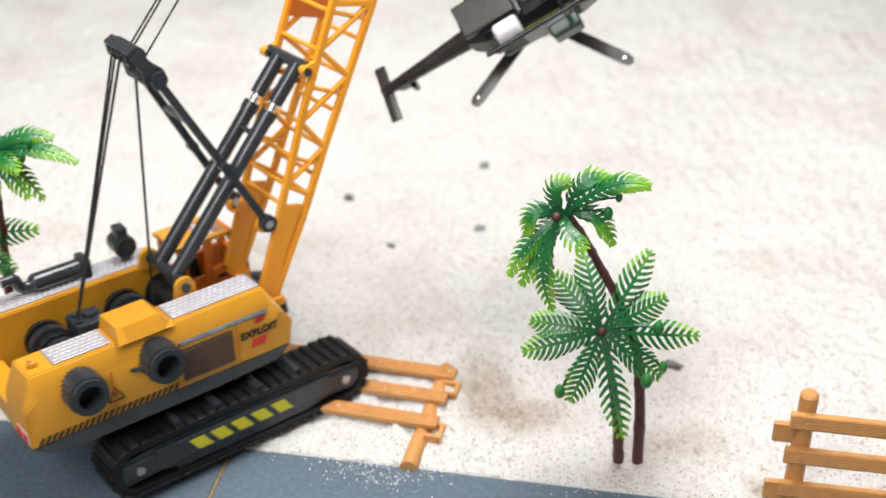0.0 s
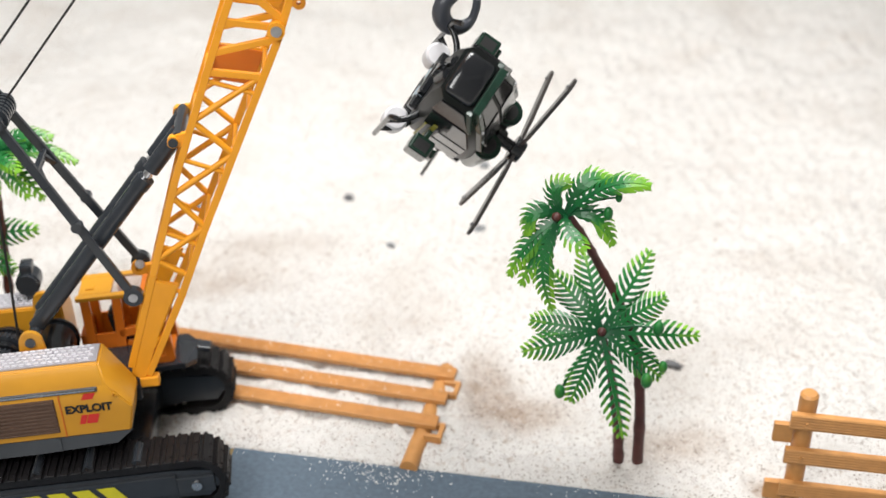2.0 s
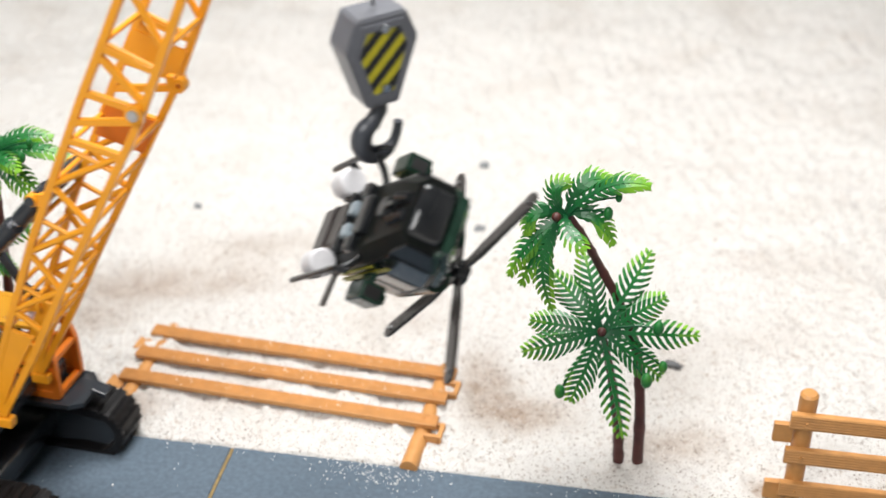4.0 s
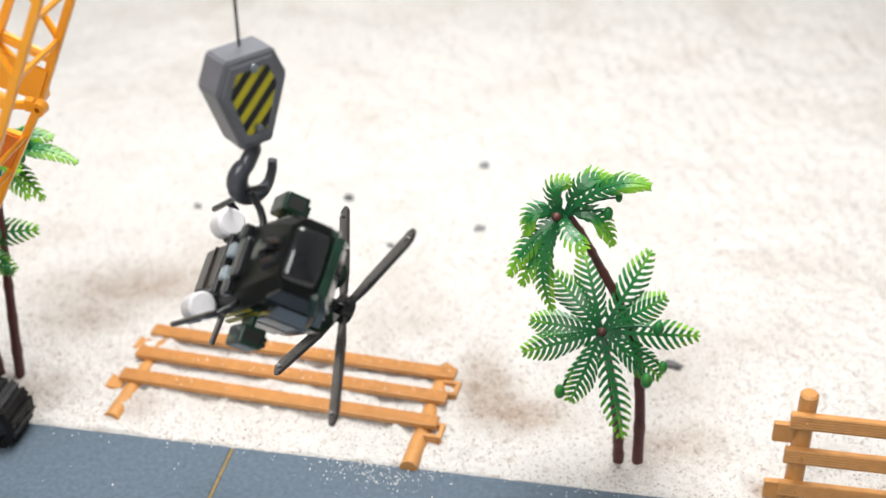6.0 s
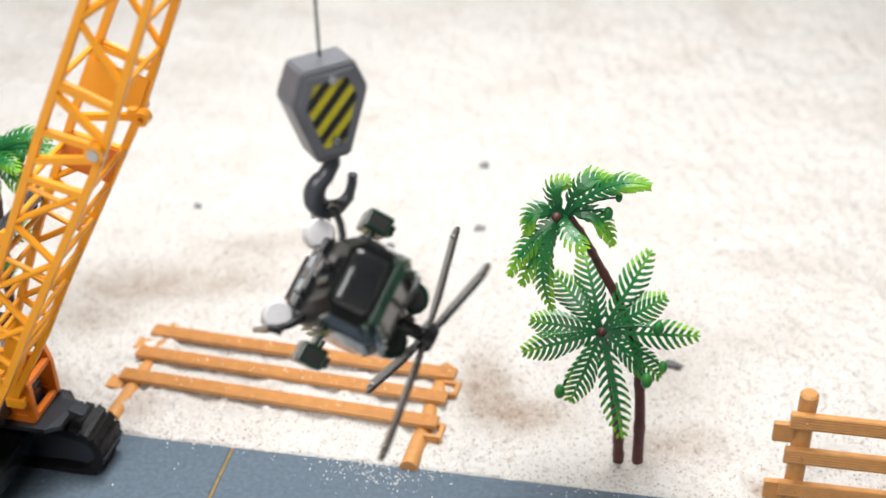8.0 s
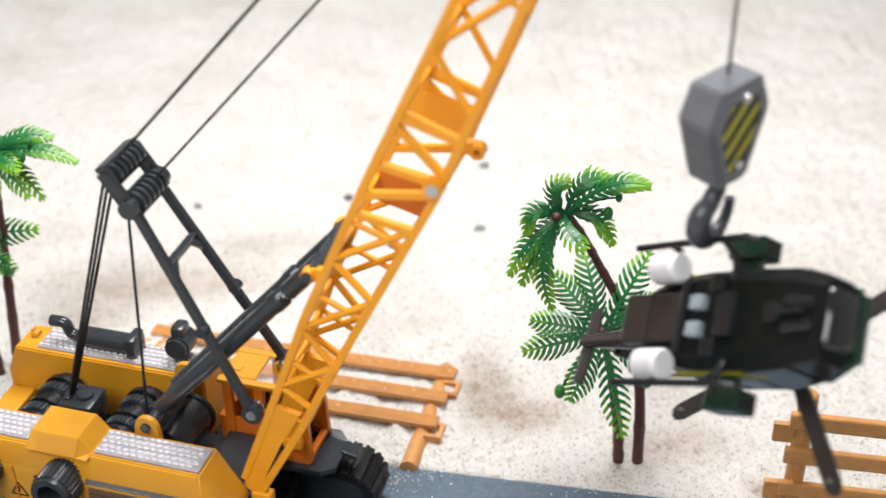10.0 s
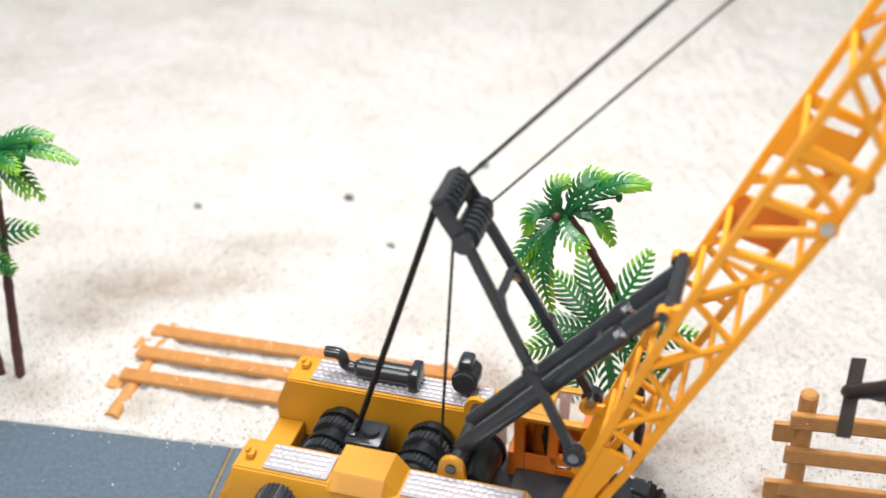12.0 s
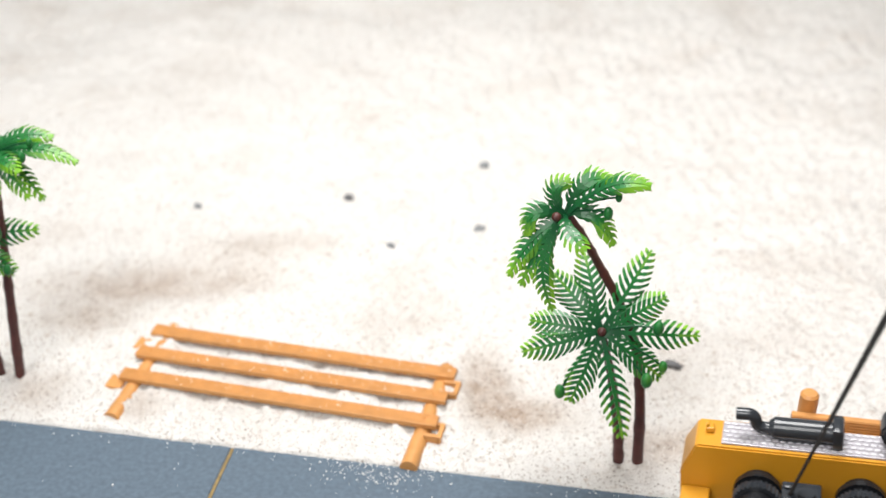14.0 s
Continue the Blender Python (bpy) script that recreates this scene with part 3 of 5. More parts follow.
def crawler(side):
    s = side
    root = thing("crawler_track", "", "")
    root.parent = crane
    y_out, y_in = s * 0.0486, s * 0.0275
    hub_x, hub_z, rad = 0.0555, 0.0145, 0.0112
    # the belt's core
    def oval(r, n=14):
        pts = [(hub_x + r * math.cos(radians(a)), hub_z + r * math.sin(radians(a))) for a in np.linspace(-90, 90, n)]
        return pts + [(-hub_x + r * math.cos(radians(a)), hub_z + r * math.sin(radians(a))) for a in np.linspace(90, 270, n)]
    bm = B()
    inner, outer = oval(rad - 0.0016), oval(rad + 0.0016)
    n = len(inner)
    vs = [[bm.verts.new((x, y, z)) for x, z in prof] for prof, y in ((inner, y_out - s * 0.0008), (outer, y_out - s * 0.0008), (outer, y_in), (inner, y_in))]
    for a, b in zip(vs, vs[1:] + vs[:1]):
        for i in range(n):
            bm.faces.new((a[i], a[(i + 1) % n], b[(i + 1) % n], b[i]))
    part("belt", bm, RUBBER, root, smooth=50)
    # shoes round the belt
    straight, arc = 2 * hub_x, math.pi * (rad + 0.0016)
    total = 2 * straight + 2 * arc
    bm = B()
    box(bm, (0, 0, 0.0004), (0.0046, abs(y_out - y_in), 0.0014), bevel=0.0003)
    box(bm, (-0.0012, 0, 0.0013), (0.0011, abs(y_out - y_in) - 0.0006, 0.0010))
    box(bm, (0.0014, s * 0.0048, 0.0011), (0.0013, 0.0042, 0.0007))
    box(bm, (0.0014, -s * 0.0048, 0.0011), (0.0013, 0.0042, 0.0007))
    shoe = None
    count = 54
    yc = (y_out + y_in) / 2
    for k in range(count):
        d = total * k / count
        r = rad + 0.0016
        if d < straight:
            x, z, a = hub_x - d, hub_z + r, 0
        elif d < straight + arc:
            a = (d - straight) / arc * 180
            x, z = -hub_x - r * math.sin(radians(a)), hub_z + r * math.cos(radians(a))
        elif d < 2 * straight + arc:
            x, z, a = -hub_x + (d - straight - arc), hub_z - r, 180
        else:
            a = 180 + (d - 2 * straight - arc) / arc * 180
            x, z = hub_x - r * math.sin(radians(a)), hub_z + r * math.cos(radians(a))
        m = pose(x, yc, z, 0, -a, 0)
        if shoe is None:
            shoe = part("shoe", bm, RUBBER, root)
            shoe.matrix_basis = m
        else:
            twin(shoe, m)
    # side frame with stepped plates
    bm = B()
    ym = s * 0.0478
    prof = [(-0.0655, 0.0125), (-0.062, 0.0075), (-0.045, 0.0085), (-0.03, 0.0055), (0.03, 0.0055), (0.048, 0.0080), (0.0605, 0.0075), (0.0655, 0.0135),
            (0.0625, 0.0205), (0.045, 0.0225), (-0.045, 0.0225), (-0.0625, 0.0205)]
    prism(bm, prof, s * 0.030, ym - s * 0.0012)
    box(bm, (0.0, ym - s * 0.0006, 0.0155), (0.094, 0.0022, 0.0105), bevel=0.0006)
    box(bm, (0.055, ym - s * 0.0008, 0.0145), (0.017, 0.0020, 0.0090), bevel=0.0008)
    box(bm, (-0.055, ym - s * 0.0008, 0.0145), (0.017, 0.0020, 0.0090), bevel=0.0008)
    part("side_frame", bm, GREY, root, "charcoal side frame")
    for x in (-hub_x, hub_x):
        bm = B()
        rod(bm, (x, ym - s * 0.001, hub_z), (x, ym + s * 0.0014, hub_z), 0.0026, 0.0022, 18)
        part("hub_bolt", bm, STEEL, root, "silver hub bolt", smooth=40)
    for x in (-0.033, -0.012, 0.010, 0.031):
        bm = B()
        rod(bm, (x, s * 0.032, 0.0275), (x, s * 0.046, 0.0275), 0.0024, None, 14)
        rod(bm, (x, s * 0.032, 0.0058), (x, s * 0.0465, 0.0058), 0.0042, None, 16)
        part("roller", bm, GREY, root, smooth=40)
    # yellow warning marks
    for k in range(5):
        x = -0.0275 + 0.0108 * k
        bm = B()
        y = ym + s * 0.0006
        loft(bm, [[(x + 0.0016, y, 0.0124), (x + 0.0090, y, 0.0124), (x + 0.0044, y, 0.0188), (x - 0.0030, y, 0.0188)],
                  [(x + 0.0016, y + s * 0.0002, 0.0124), (x + 0.0090, y + s * 0.0002, 0.0124), (x + 0.0044, y + s * 0.0002, 0.0188), (x - 0.0030, y + s * 0.0002, 0.0188)]])
        part("warning_mark", bm, LIME, root, "yellow warning stripe")


for side in (-1, 1):
    crawler(side)


def undercarriage():
    bm = B()
    box(bm, (0, 0, 0.0185), (0.07, 0.062, 0.013), bevel=0.002)
    rod(bm, (-0.01, 0, 0.022), (-0.01, 0, 0.0345), 0.020, 0.020, 32)
    part("undercarriage", bm, BLACK, crane, "black cross frame", smooth=40)


undercarriage()
BODY = [(-0.0980, 0.0425), (-0.0980, 0.0610), (-0.0920, 0.0750), (0.0215, 0.0750), (0.0335, 0.0550), (0.0310, 0.0425)]


def lugs(house, s):
    """Tread plates, lugs and pivots on the roof."""
    # tread plates on the roof
    for x0, x1 in ((-0.0240, 0.0210), (-0.0800, -0.0535)) if s < 0 else ((-0.0820, -0.0050),):
        bm = B()
        box(bm, ((x0 + x1) / 2, s * 0.0278, 0.0754), (x1 - x0, 0.0138, 0.0011), bevel=0.0003)
        plate = part("tread_plate", bm, TREAD, house, "silver tread plate")
        bm = B()
        nx = int((x1 - x0 - 0.002) / 0.0030)
        for i in range(nx):
            for j in range(5):
                c = (x0 + 0.0016 + i * 0.0030 + 0.0014 * (j % 2), s * 0.0278 + (j - 2) * 0.0026, 0.0761)
                box(bm, c, (0.0021, 0.0012, 0.0007), Matrix.Rotation(radians(14 if j % 2 else -14), 4, "Z"))
        tagged(part("tread_relief", bm, RELIEF, house), "bright raised tread studs", kind="stuff")
    # lugs
    bm = B()
    box(bm, (-0.0870, s * 0.029, 0.0763), (0.0034, 0.0040, 0.0026), bevel=0.0006)
    box(bm, (-0.0880, s * 0.029, 0.0780), (0.0014, 0.0026, 0.0020), bevel=0.0004)
    part("lug", bm, YELLOW, house)
    bm = B()
    y = s * 0.0180
    arcs = [(0.0050 * math.cos(radians(a)) - 0.0085, 0.0786 + 0.0050 * math.sin(radians(a))) for a in range(0, 181, 15)]
    prism(bm, [(-0.0028, 0.0735), *arcs, (-0.0142, 0.0735)], y - 0.0012, y + 0.0012)
    part("pivot_lug", bm, YELLOW, house, "rounded pivot lug", smooth=30)
    bm = B()
    rod(bm, (-0.0085, y - 0.0022, 0.0788), (-0.0085, y + 0.0022, 0.0788), 0.0022, None, 16)
    part("pivot_pin", bm, GREY, house, "dark pivot pin", smooth=40)


def machine_side(s):
    """One long engine house of the upper body."""
    shape = BODY if s < 0 else [(x, z) if x < 0 else (-0.0015, z) for x, z in BODY]
    shape = [(x, z) for i, (x, z) in enumerate(shape) if s < 0 or i != 4]
    bm = B()
    low = [(x, min(z, 0.0665)) if x < 0.02 else (x + (0.002 if z > 0.07 else 0), min(z, 0.0665)) for x, z in shape]
    rings = [[(x, s * 0.0410, z) for x, z in low], [(x, s * 0.0362, z) for x, z in shape], [(x, s * 0.0188, z) for x, z in shape]]
    loft(bm, rings)
    bmesh.ops.bevel(bm, geom=[e for e in bm.edges], offset=0.0007, segments=2, affect="EDGES")
    house = part("engine_house", bm, YELLOW, crane, "amber engine house", smooth=30)
    # skirt below
    bm = B()
    f = 0.0312 if s < 0 else -0.0015
    sk = [(-0.0980, 0.0424), (f, 0.0424), (f - 0.0072, 0.0365), (-0.010, 0.0350), (-0.075, 0.0350), (-0.090, 0.0372)]
    loft(bm, [[(x, s * 0.0405, z) for x, z in sk], [(x, s * 0.018, z) for x, z in sk]])
    for x in (-0.062, -0.030, 0.000):
        box(bm, (x, s * 0.0408, 0.039), (0.0010, 0.0012, 0.0062))
    part("skirt", bm, SKIRT, house, "dark grey skirt")
    lugs(house, s)
    if s > 0:
        return
    # panel joints, thin proud ribs
    for x in (-0.0585, -0.0285, 0.0035):
        bm = B()
        box(bm, (x, s * 0.0411, 0.0545), (0.0006, 0.0006, 0.023))
        part("panel_joint", bm, CABIN, house, "dark panel joint")
    # grille of slats
    bm = B()
    box(bm, (-0.0120, s * 0.0410, 0.0540), (0.0265, 0.0012, 0.0168), bevel=0.0003)
    grille = part("grille", bm, GRILLE, house, "brown ventilation grille")
    slat = None
    for k in range(9):
        z = 0.0468 + 0.0018 * k
        if slat is None:
            bm = B()
            box(bm, (0, 0, 0), (0.0255, 0.0009, 0.0008))
            slat = part("slat", bm, GRILLE, house)
            slat.matrix_basis = pose(-0.0120, s * 0.0418, z)
        else:
            twin(slat, pose(-0.0120, s * 0.0418, z))
    # long grey handle
    bm = B()
    box(bm, (-0.0028, s * 0.0412, 0.0655), (0.0460, 0.0014, 0.0020), bevel=0.0004)
    part("trim_strip", bm, SKIRT, house, "grey trim strip")
    bm = B()
    box(bm, (-0.0028, s * 0.0420, 0.0656), (0.0445, 0.0006, 0.0008))
    part("trim_line", bm, STEEL, house, "silver line of the trim")
    bm = B()
    ring_of(bm, (0.0268, s * 0.0412, 0.0615), (0, 1, 0), 0.0013, 0.0008, 0.0008, 4)
    part("latch", bm, YELLOW, house)
    # exhaust rings
    for x in (-0.0722, -0.0360):
        bm = B()
        cog_ring(bm, (x, s * 0.0436, 0.0635), (0, 1, 0), 0.0092, 0.0086, 0.0056, 0.0110, 28)
        ring_of(bm, (x, s * 0.0501, 0.0635), (0, 1, 0), 0.0084, 0.0056, 0.0022, 32)
        intake = part("air_intake", bm, GREY, house, "ribbed round grey air intake", smooth=30)
        bm = B()
        rod(bm, (x, s * 0.0390, 0.0635), (x, s * 0.0440, 0.0635), 0.0057, None, 24)
        part("intake_hollow", bm, HOLLOW, intake)
    bm = B()
    rod(bm, (-0.0490, s * 0.0405, 0.0620), (-0.0445, s * 0.0445, 0.0630), 0.0010, None, 8)
    part("intake_pipe", bm, GREY, house)
    # hazard stripes, slanting bars on a thin strip
    bm = B()
    for k in range(23):
        x = -0.0950 + 0.0029 * k
        y0, y1 = s * 0.0411, s * 0.0414
        if x < -0.0285:
            loft(bm, [[(x, yy, 0.0434), (x + 0.0014, yy, 0.0434), (x + 0.0034, yy, 0.0466), (x + 0.0020, yy, 0.0466)] for yy in (y0, y1)])
    part("hazard_stripes", bm, INK, house, "black slanting hazard stripes")
    # warning triangle
    bm = B()
    tri = [(-0.0615, 0.0505), (-0.0540, 0.0505), (-0.05775, 0.0572)]
    for a, b in zip(tri, tri[1:] + tri[:1]):
        bar(bm, (a[0], s * 0.0412, a[1]), (b[0], s * 0.0412, b[1]), 0.0004, 0.0006)
    box(bm, (-0.05775, s * 0.0412, 0.0536), (0.0006, 0.0004, 0.0024))
    part("warning_triangle", bm, INK, house, "black warning triangle")
    # red and white corner plates
    bm = B()
    box(bm, (-0.0982, s * 0.034, 0.0475), (0.0006, 0.012, 0.0050))
    part("tail_plate", bm, WHITE, house, "white corner plate")
    for y in (0.0305, 0.0375):
        bm = B()
        box(bm, (-0.0987, s * y, 0.0475), (0.0005, 0.0045, 0.0046))
        part("tail_mark", bm, RED, house, "red corner mark")
    # red slashes and lettering
    for x, z, w, h in ((0.0158, 0.0622, 0.0048, 0.0030), (0.0120, 0.0508, 0.0026, 0.0044), (0.0160, 0.0508, 0.0046, 0.0044)):
        bm = B()
        k = 0.0016
        loft(bm, [[(x - w / 2 - k / 2, yy, z - h / 2), (x + w / 2 - k / 2, yy, z - h / 2), (x + w / 2 + k / 2, yy, z + h / 2), (x - w / 2 + k / 2, yy, z + h / 2)] for yy in (s * 0.0411, s * 0.0413)])
        part("red_slash", bm, RED, house, "red printed slash")
    cu = bpy.data.curves.new("lettering", "FONT")
    cu.body, cu.size, cu.align_x, cu.extrude, cu.offset = "EXPLOIT", 0.0051, "CENTER", 0.0001, 0.00022
    cu.materials.append(INK)
    txt = new("lettering", cu)
    txt.parent = house
    txt.matrix_basis = pose(0.0150, s * 0.0413, 0.0546, 90, 0, 0 if s < 0 else 180)
    tagged(txt, "black printed word EXPLOIT")


for side in (-1, 1):
    machine_side(side)


def middle_deck():
    bm = B()
    box(bm, (-0.0335, 0, 0.0440), (0.127, 0.0376, 0.004), bevel=0.0004)
    part("deck", bm, GREY, crane, "charcoal machine deck")
    bm = B()
    box(bm, (-0.0915, 0, 0.0480), (0.0118, 0.0374, 0.0110), bevel=0.0008)
    part("tail_beam", bm, YELLOW, crane, "amber tail beam")
    # louvred box on the near roof
    bm = B()
    pr = [(-0.0520, 0.0748), (-0.0505, 0.0812), (-0.0300, 0.0812), (-0.0248, 0.0748)]
    loft(bm, [[(x, -0.0395, min(z, 0.0752)) for x, z in pr], [(x, -0.0345, z) for x, z in pr], [(x, -0.0192, z) for x, z in pr]])
    vent = part("vent_box", bm, YELLOW, crane, "amber louvred vent box")
    for k in range(6):
        bm = B()
        t = (k + 0.5) / 6
        box(bm, (-0.0385, -0.0392 + 0.0044 * t, 0.0757 + 0.0052 * t), (0.0180, 0.0004, 0.0005), Matrix.Rotation(radians(-40), 4, "X"))
        part("louvre", bm, YELLOW, vent)
    # winches: ribbed drums on a cross axle
    for x, z, r in ((-0.0665, 0.0590, 0.0098), (-0.0270, 0.0600, 0.0100)):
        root = thing("winch", "", "")
        root.parent = crane
        bm = B()
        rod(bm, (x, -0.0175, z), (x, 0.0175, z), r * 0.78, None, 28)
        part("drum", bm, BLACK, root, "shiny black drum", smooth=40)
        for y in (-0.0125, -0.002, 0.0125):
            bm = B()
            rod(bm, (x, y - 0.0012, z), (x, y + 0.0012, z), r, None, 30)
            part("flange", bm, BLACK, root, smooth=40)
        for y in (-0.007, 0.007):
            bm = B()
            cog_ring(bm, (x, y, z), (0, 1, 0), r * 1.0, r * 0.92, r * 0.6, 0.0040, 30)
            part("ribbed_rim", bm, GREY, root, "ribbed grey rim", smooth=30)
    bm = B()
    box(bm, (-0.0470, -0.0005, 0.0610), (0.0150, 0.0150, 0.0150), bevel=0.0008)
    rod(bm, (-0.0450, -0.0005, 0.0685), (-0.0450, -0.0005, 0.0702), 0.0034, 0.0032, 20)
    box(bm, (-0.0520, -0.0035, 0.0690), (0.0030, 0.0028, 0.0012), bevel=0.0003)
    box(bm, (-0.0520, 0.0035, 0.0690), (0.0030, 0.0028, 0.0012), bevel=0.0003)
    part("motor", bm, GREY, crane, "charcoal winch motor block", smooth=35).matrix_basis = pose(-0.0028, 0.0012, 0.0022)
    # large black drum under the boom's pistons
    bm = B()
    rod(bm, (-0.0050, -0.0120, 0.0615), (-0.0050, 0.0120, 0.0615), 0.0094, None, 36)
    big = part("main_drum", bm, BLACK, crane, "large shiny black drum", smooth=40)
    for y in (-0.0125, 0.0125):
        bm = B()
        rod(bm, (-0.0050, y - 0.0008, 0.0615), (-0.0050, y + 0.0008, 0.0615), 0.0104, None, 36)
        part("drum_flange", bm, BLACK, big, smooth=40)
    bm = B()
    box(bm, (0.0210, 0, 0.0465), (0.0260, 0.0370, 0.0080), bevel=0.001)
    part("front_deck", bm, GREY, crane, "charcoal front deck")


middle_deck()


def muffler():
    bm = B()
    rod(bm, (-0.0640, 0.0300, 0.0805), (-0.0415, 0.0300, 0.0805), 0.0046, 0.0046, 24)
    rod(bm, (-0.0660, 0.0300, 0.0805), (-0.0640, 0.0300, 0.0805), 0.0030, 0.0044, 24)
    box(bm, (-0.0395, 0.0300, 0.0805), (0.0046, 0.0110, 0.0110), bevel=0.0012)
    box(bm, (-0.053, 0.0300, 0.0765), (0.018, 0.006, 0.002))
    m = part("muffler", bm, GREY, crane, "charcoal exhaust muffler", smooth=35)
    m.matrix_basis = pose(0.0022, -0.0022, 0)
    bm = B()
    tube(bm, bez((-0.0655, 0.030, 0.0800), (-0.0705, 0.030, 0.0795), (-0.0712, 0.030, 0.0825), 6) + bez((-0.0714, 0.030, 0.0838), (-0.0720, 0.030, 0.0862), (-0.0745, 0.030, 0.0862), 6)
         + [(-0.0790, 0.030, 0.0860)], 0.0026, 14)
    part("exhaust_pipe", bm, GREY, m, smooth=50)
    bm = B()
    rod(bm, (-0.0190, 0.0265, 0.0755), (-0.0190, 0.0265, 0.0800), 0.0020, 0.0030, 16)
    rod(bm, (-0.0190, 0.0230, 0.0840), (-0.0190, 0.0350, 0.0840), 0.0050, None, 22)
    rod(bm, (-0.0190, 0.0250, 0.0840), (-0.0190, 0.0320, 0.0840), 0.0056, None, 22)
    box(bm, (-0.0190, 0.0295, 0.0905), (0.0058, 0.0080, 0.0060), bevel=0.0012)
    part("air_filter", bm, GREY, crane, "charcoal air filter", smooth=35).matrix_basis = pose(0.0030, 0.0012, 0)


muffler()


def cabin():
    """An open-framed driver's cabin on the far side, with a seat."""
    root = thing("driver_cabin", "deep orange open-framed driver cabin", "")
    root.parent = crane
    root.matrix_basis = pose(-0.0055, 0, 0)
    y0, y1, zr = 0.0180, 0.0420, 0.0768
    yc = (y0 + y1) / 2
    bm = B()
    loft(bm, [[(0.0100, y0 - 0.004, 0.0365), (0.0555, y0 - 0.003, 0.0365), (0.0605, y0 + 0.003, 0.0350), (0.0605, y1 - 0.004, 0.0350), (0.0555, y1 + 0.001, 0.0365), (0.0100, y1 + 0.002, 0.0365)],
              [(0.0100, y0 - 0.004, 0.0390), (0.0555, y0 - 0.003, 0.0390), (0.0605, y0 + 0.003, 0.0372), (0.0605, y1 - 0.004, 0.0372), (0.0555, y1 + 0.001, 0.0390), (0.0100, y1 + 0.002, 0.0390)]])
    box(bm, (0.0630, yc + 0.004, 0.0365), (0.0075, 0.0075, 0.0026), Matrix.Rotation(radians(16), 4, "Y"), 0.0006)
    part("cabin_floor", bm, GREY, root, "charcoal cabin floor tray")
    # rear wall and roof
    bm = B()
    box(bm, (0.0115, yc, 0.0490), (0.0036, y1 - y0, 0.0188), bevel=0.0006)
    part("rear_wall", bm, CABIN, root, "deep orange rear wall")
    t = 0.0022
    for name, c, w in (("roof_rail", (0.0265, y0 + 0.0018, zr), (0.0320, 0.0036, t)), ("roof_rail", (0.0265, y1 - 0.0018, zr), (0.0320, 0.0036, t)),
                       ("roof", (0.0190, yc, zr), (0.0150, y1 - y0 - 0.0074, t)), ("roof_rail", (0.0412, yc, zr), (0.0026, y1 - y0 - 0.0074, t))):
        bm = B()
        box(bm, c, w, bevel=0.0005)
        part(name, bm, YELLOW, root, "amber cabin roof piece")
    bm = B()
    box(bm, (0.0165, yc - 0.003, zr + 0.0013), (0.0040, 0.0030, 0.0008), bevel=0.0002)
    part("roof_hatch", bm, YELLOW, root)
    bm = B()
    box(bm, (0.0332, yc, zr), (0.0132, y1 - y0 - 0.0078, 0.0008))
    part("roof_window", bm, CLEAR, root, "clear pinkish roof window")
    # posts and rails
    for y in (y0 + 0.0016, y1 - 0.0016):
        for a, b in (((0.0145, y, 0.0400), (0.0145, y, zr - 0.001)), ((0.0275, y, 0.0400), (0.0290, y, zr - 0.001)), ((0.0490, y, 0.0400), (0.0480, y, 0.0590)),
                     ((0.0480, y, 0.0590), (0.0415, y, zr)), ((0.0275, y, 0.0570), (0.0485, y, 0.0590)), ((0.0130, y, 0.0405), (0.0495, y, 0.0405))):
            bm = B()
            bar(bm, a, b, 0.0030, 0.0042)
            part("cabin_post", bm, CABIN, root)
    for x, z in ((0.0490, 0.0405), (0.0480, 0.0590), (0.0415, zr)):
        bm = B()
        bar(bm, (x, y0, z), (x, y1, z), 0.0028, 0.0028, (0, 0, 1))
        part("cabin_rail", bm, CABIN, root)
    for y in (y0 + 0.0016, y1 - 0.0016):
        bm = B()
        box(bm, (0.0205, y, 0.0490), (0.0125, 0.0012, 0.0170))
        part("door_panel", bm, CABIN, root, "deep orange door panel")
    for y, z, h in ((y1 - 0.0016, 0.0495, 0.0150), (y0 + 0.0016, 0.0470, 0.0110)):
        bm = B()
        box(bm, (0.0375, y, z), (0.0190, 0.0010, h))
        part("side_panel", bm, CABIN, root, "deep orange side panel")
    bm = B()
    box(bm, (0.0300, yc, 0.0440), (0.011, 0.011, 0.009), bevel=0.0015)
    box(bm, (0.0250, yc, 0.0565), (0.0035, 0.011, 0.016), Matrix.Rotation(radians(-10), 4, "Y"), 0.0012)
    part("seat", bm, BLACK, root, "black driver seat", smooth=40)
    bm = B()
    box(bm, (0.0430, yc, 0.0450), (0.005, 0.012, 0.011), bevel=0.001)
    part("console", bm, GREY, root)


cabin()


# ---- boom
HALF = 0.0168
BACK = [(0.0315, 0.0600), (0.0480, 0.1040), (0.0640, 0.1470), (0.0908, 0.2090), (0.1192, 0.2700), (0.1670, 0.3815)]
FRONT = [(0.0385, 0.0550), (0.0585, 0.0925), (0.0728, 0.1230), (0.1132, 0.2030), (0.1428, 0.2760), (0.1865, 0.3800)]


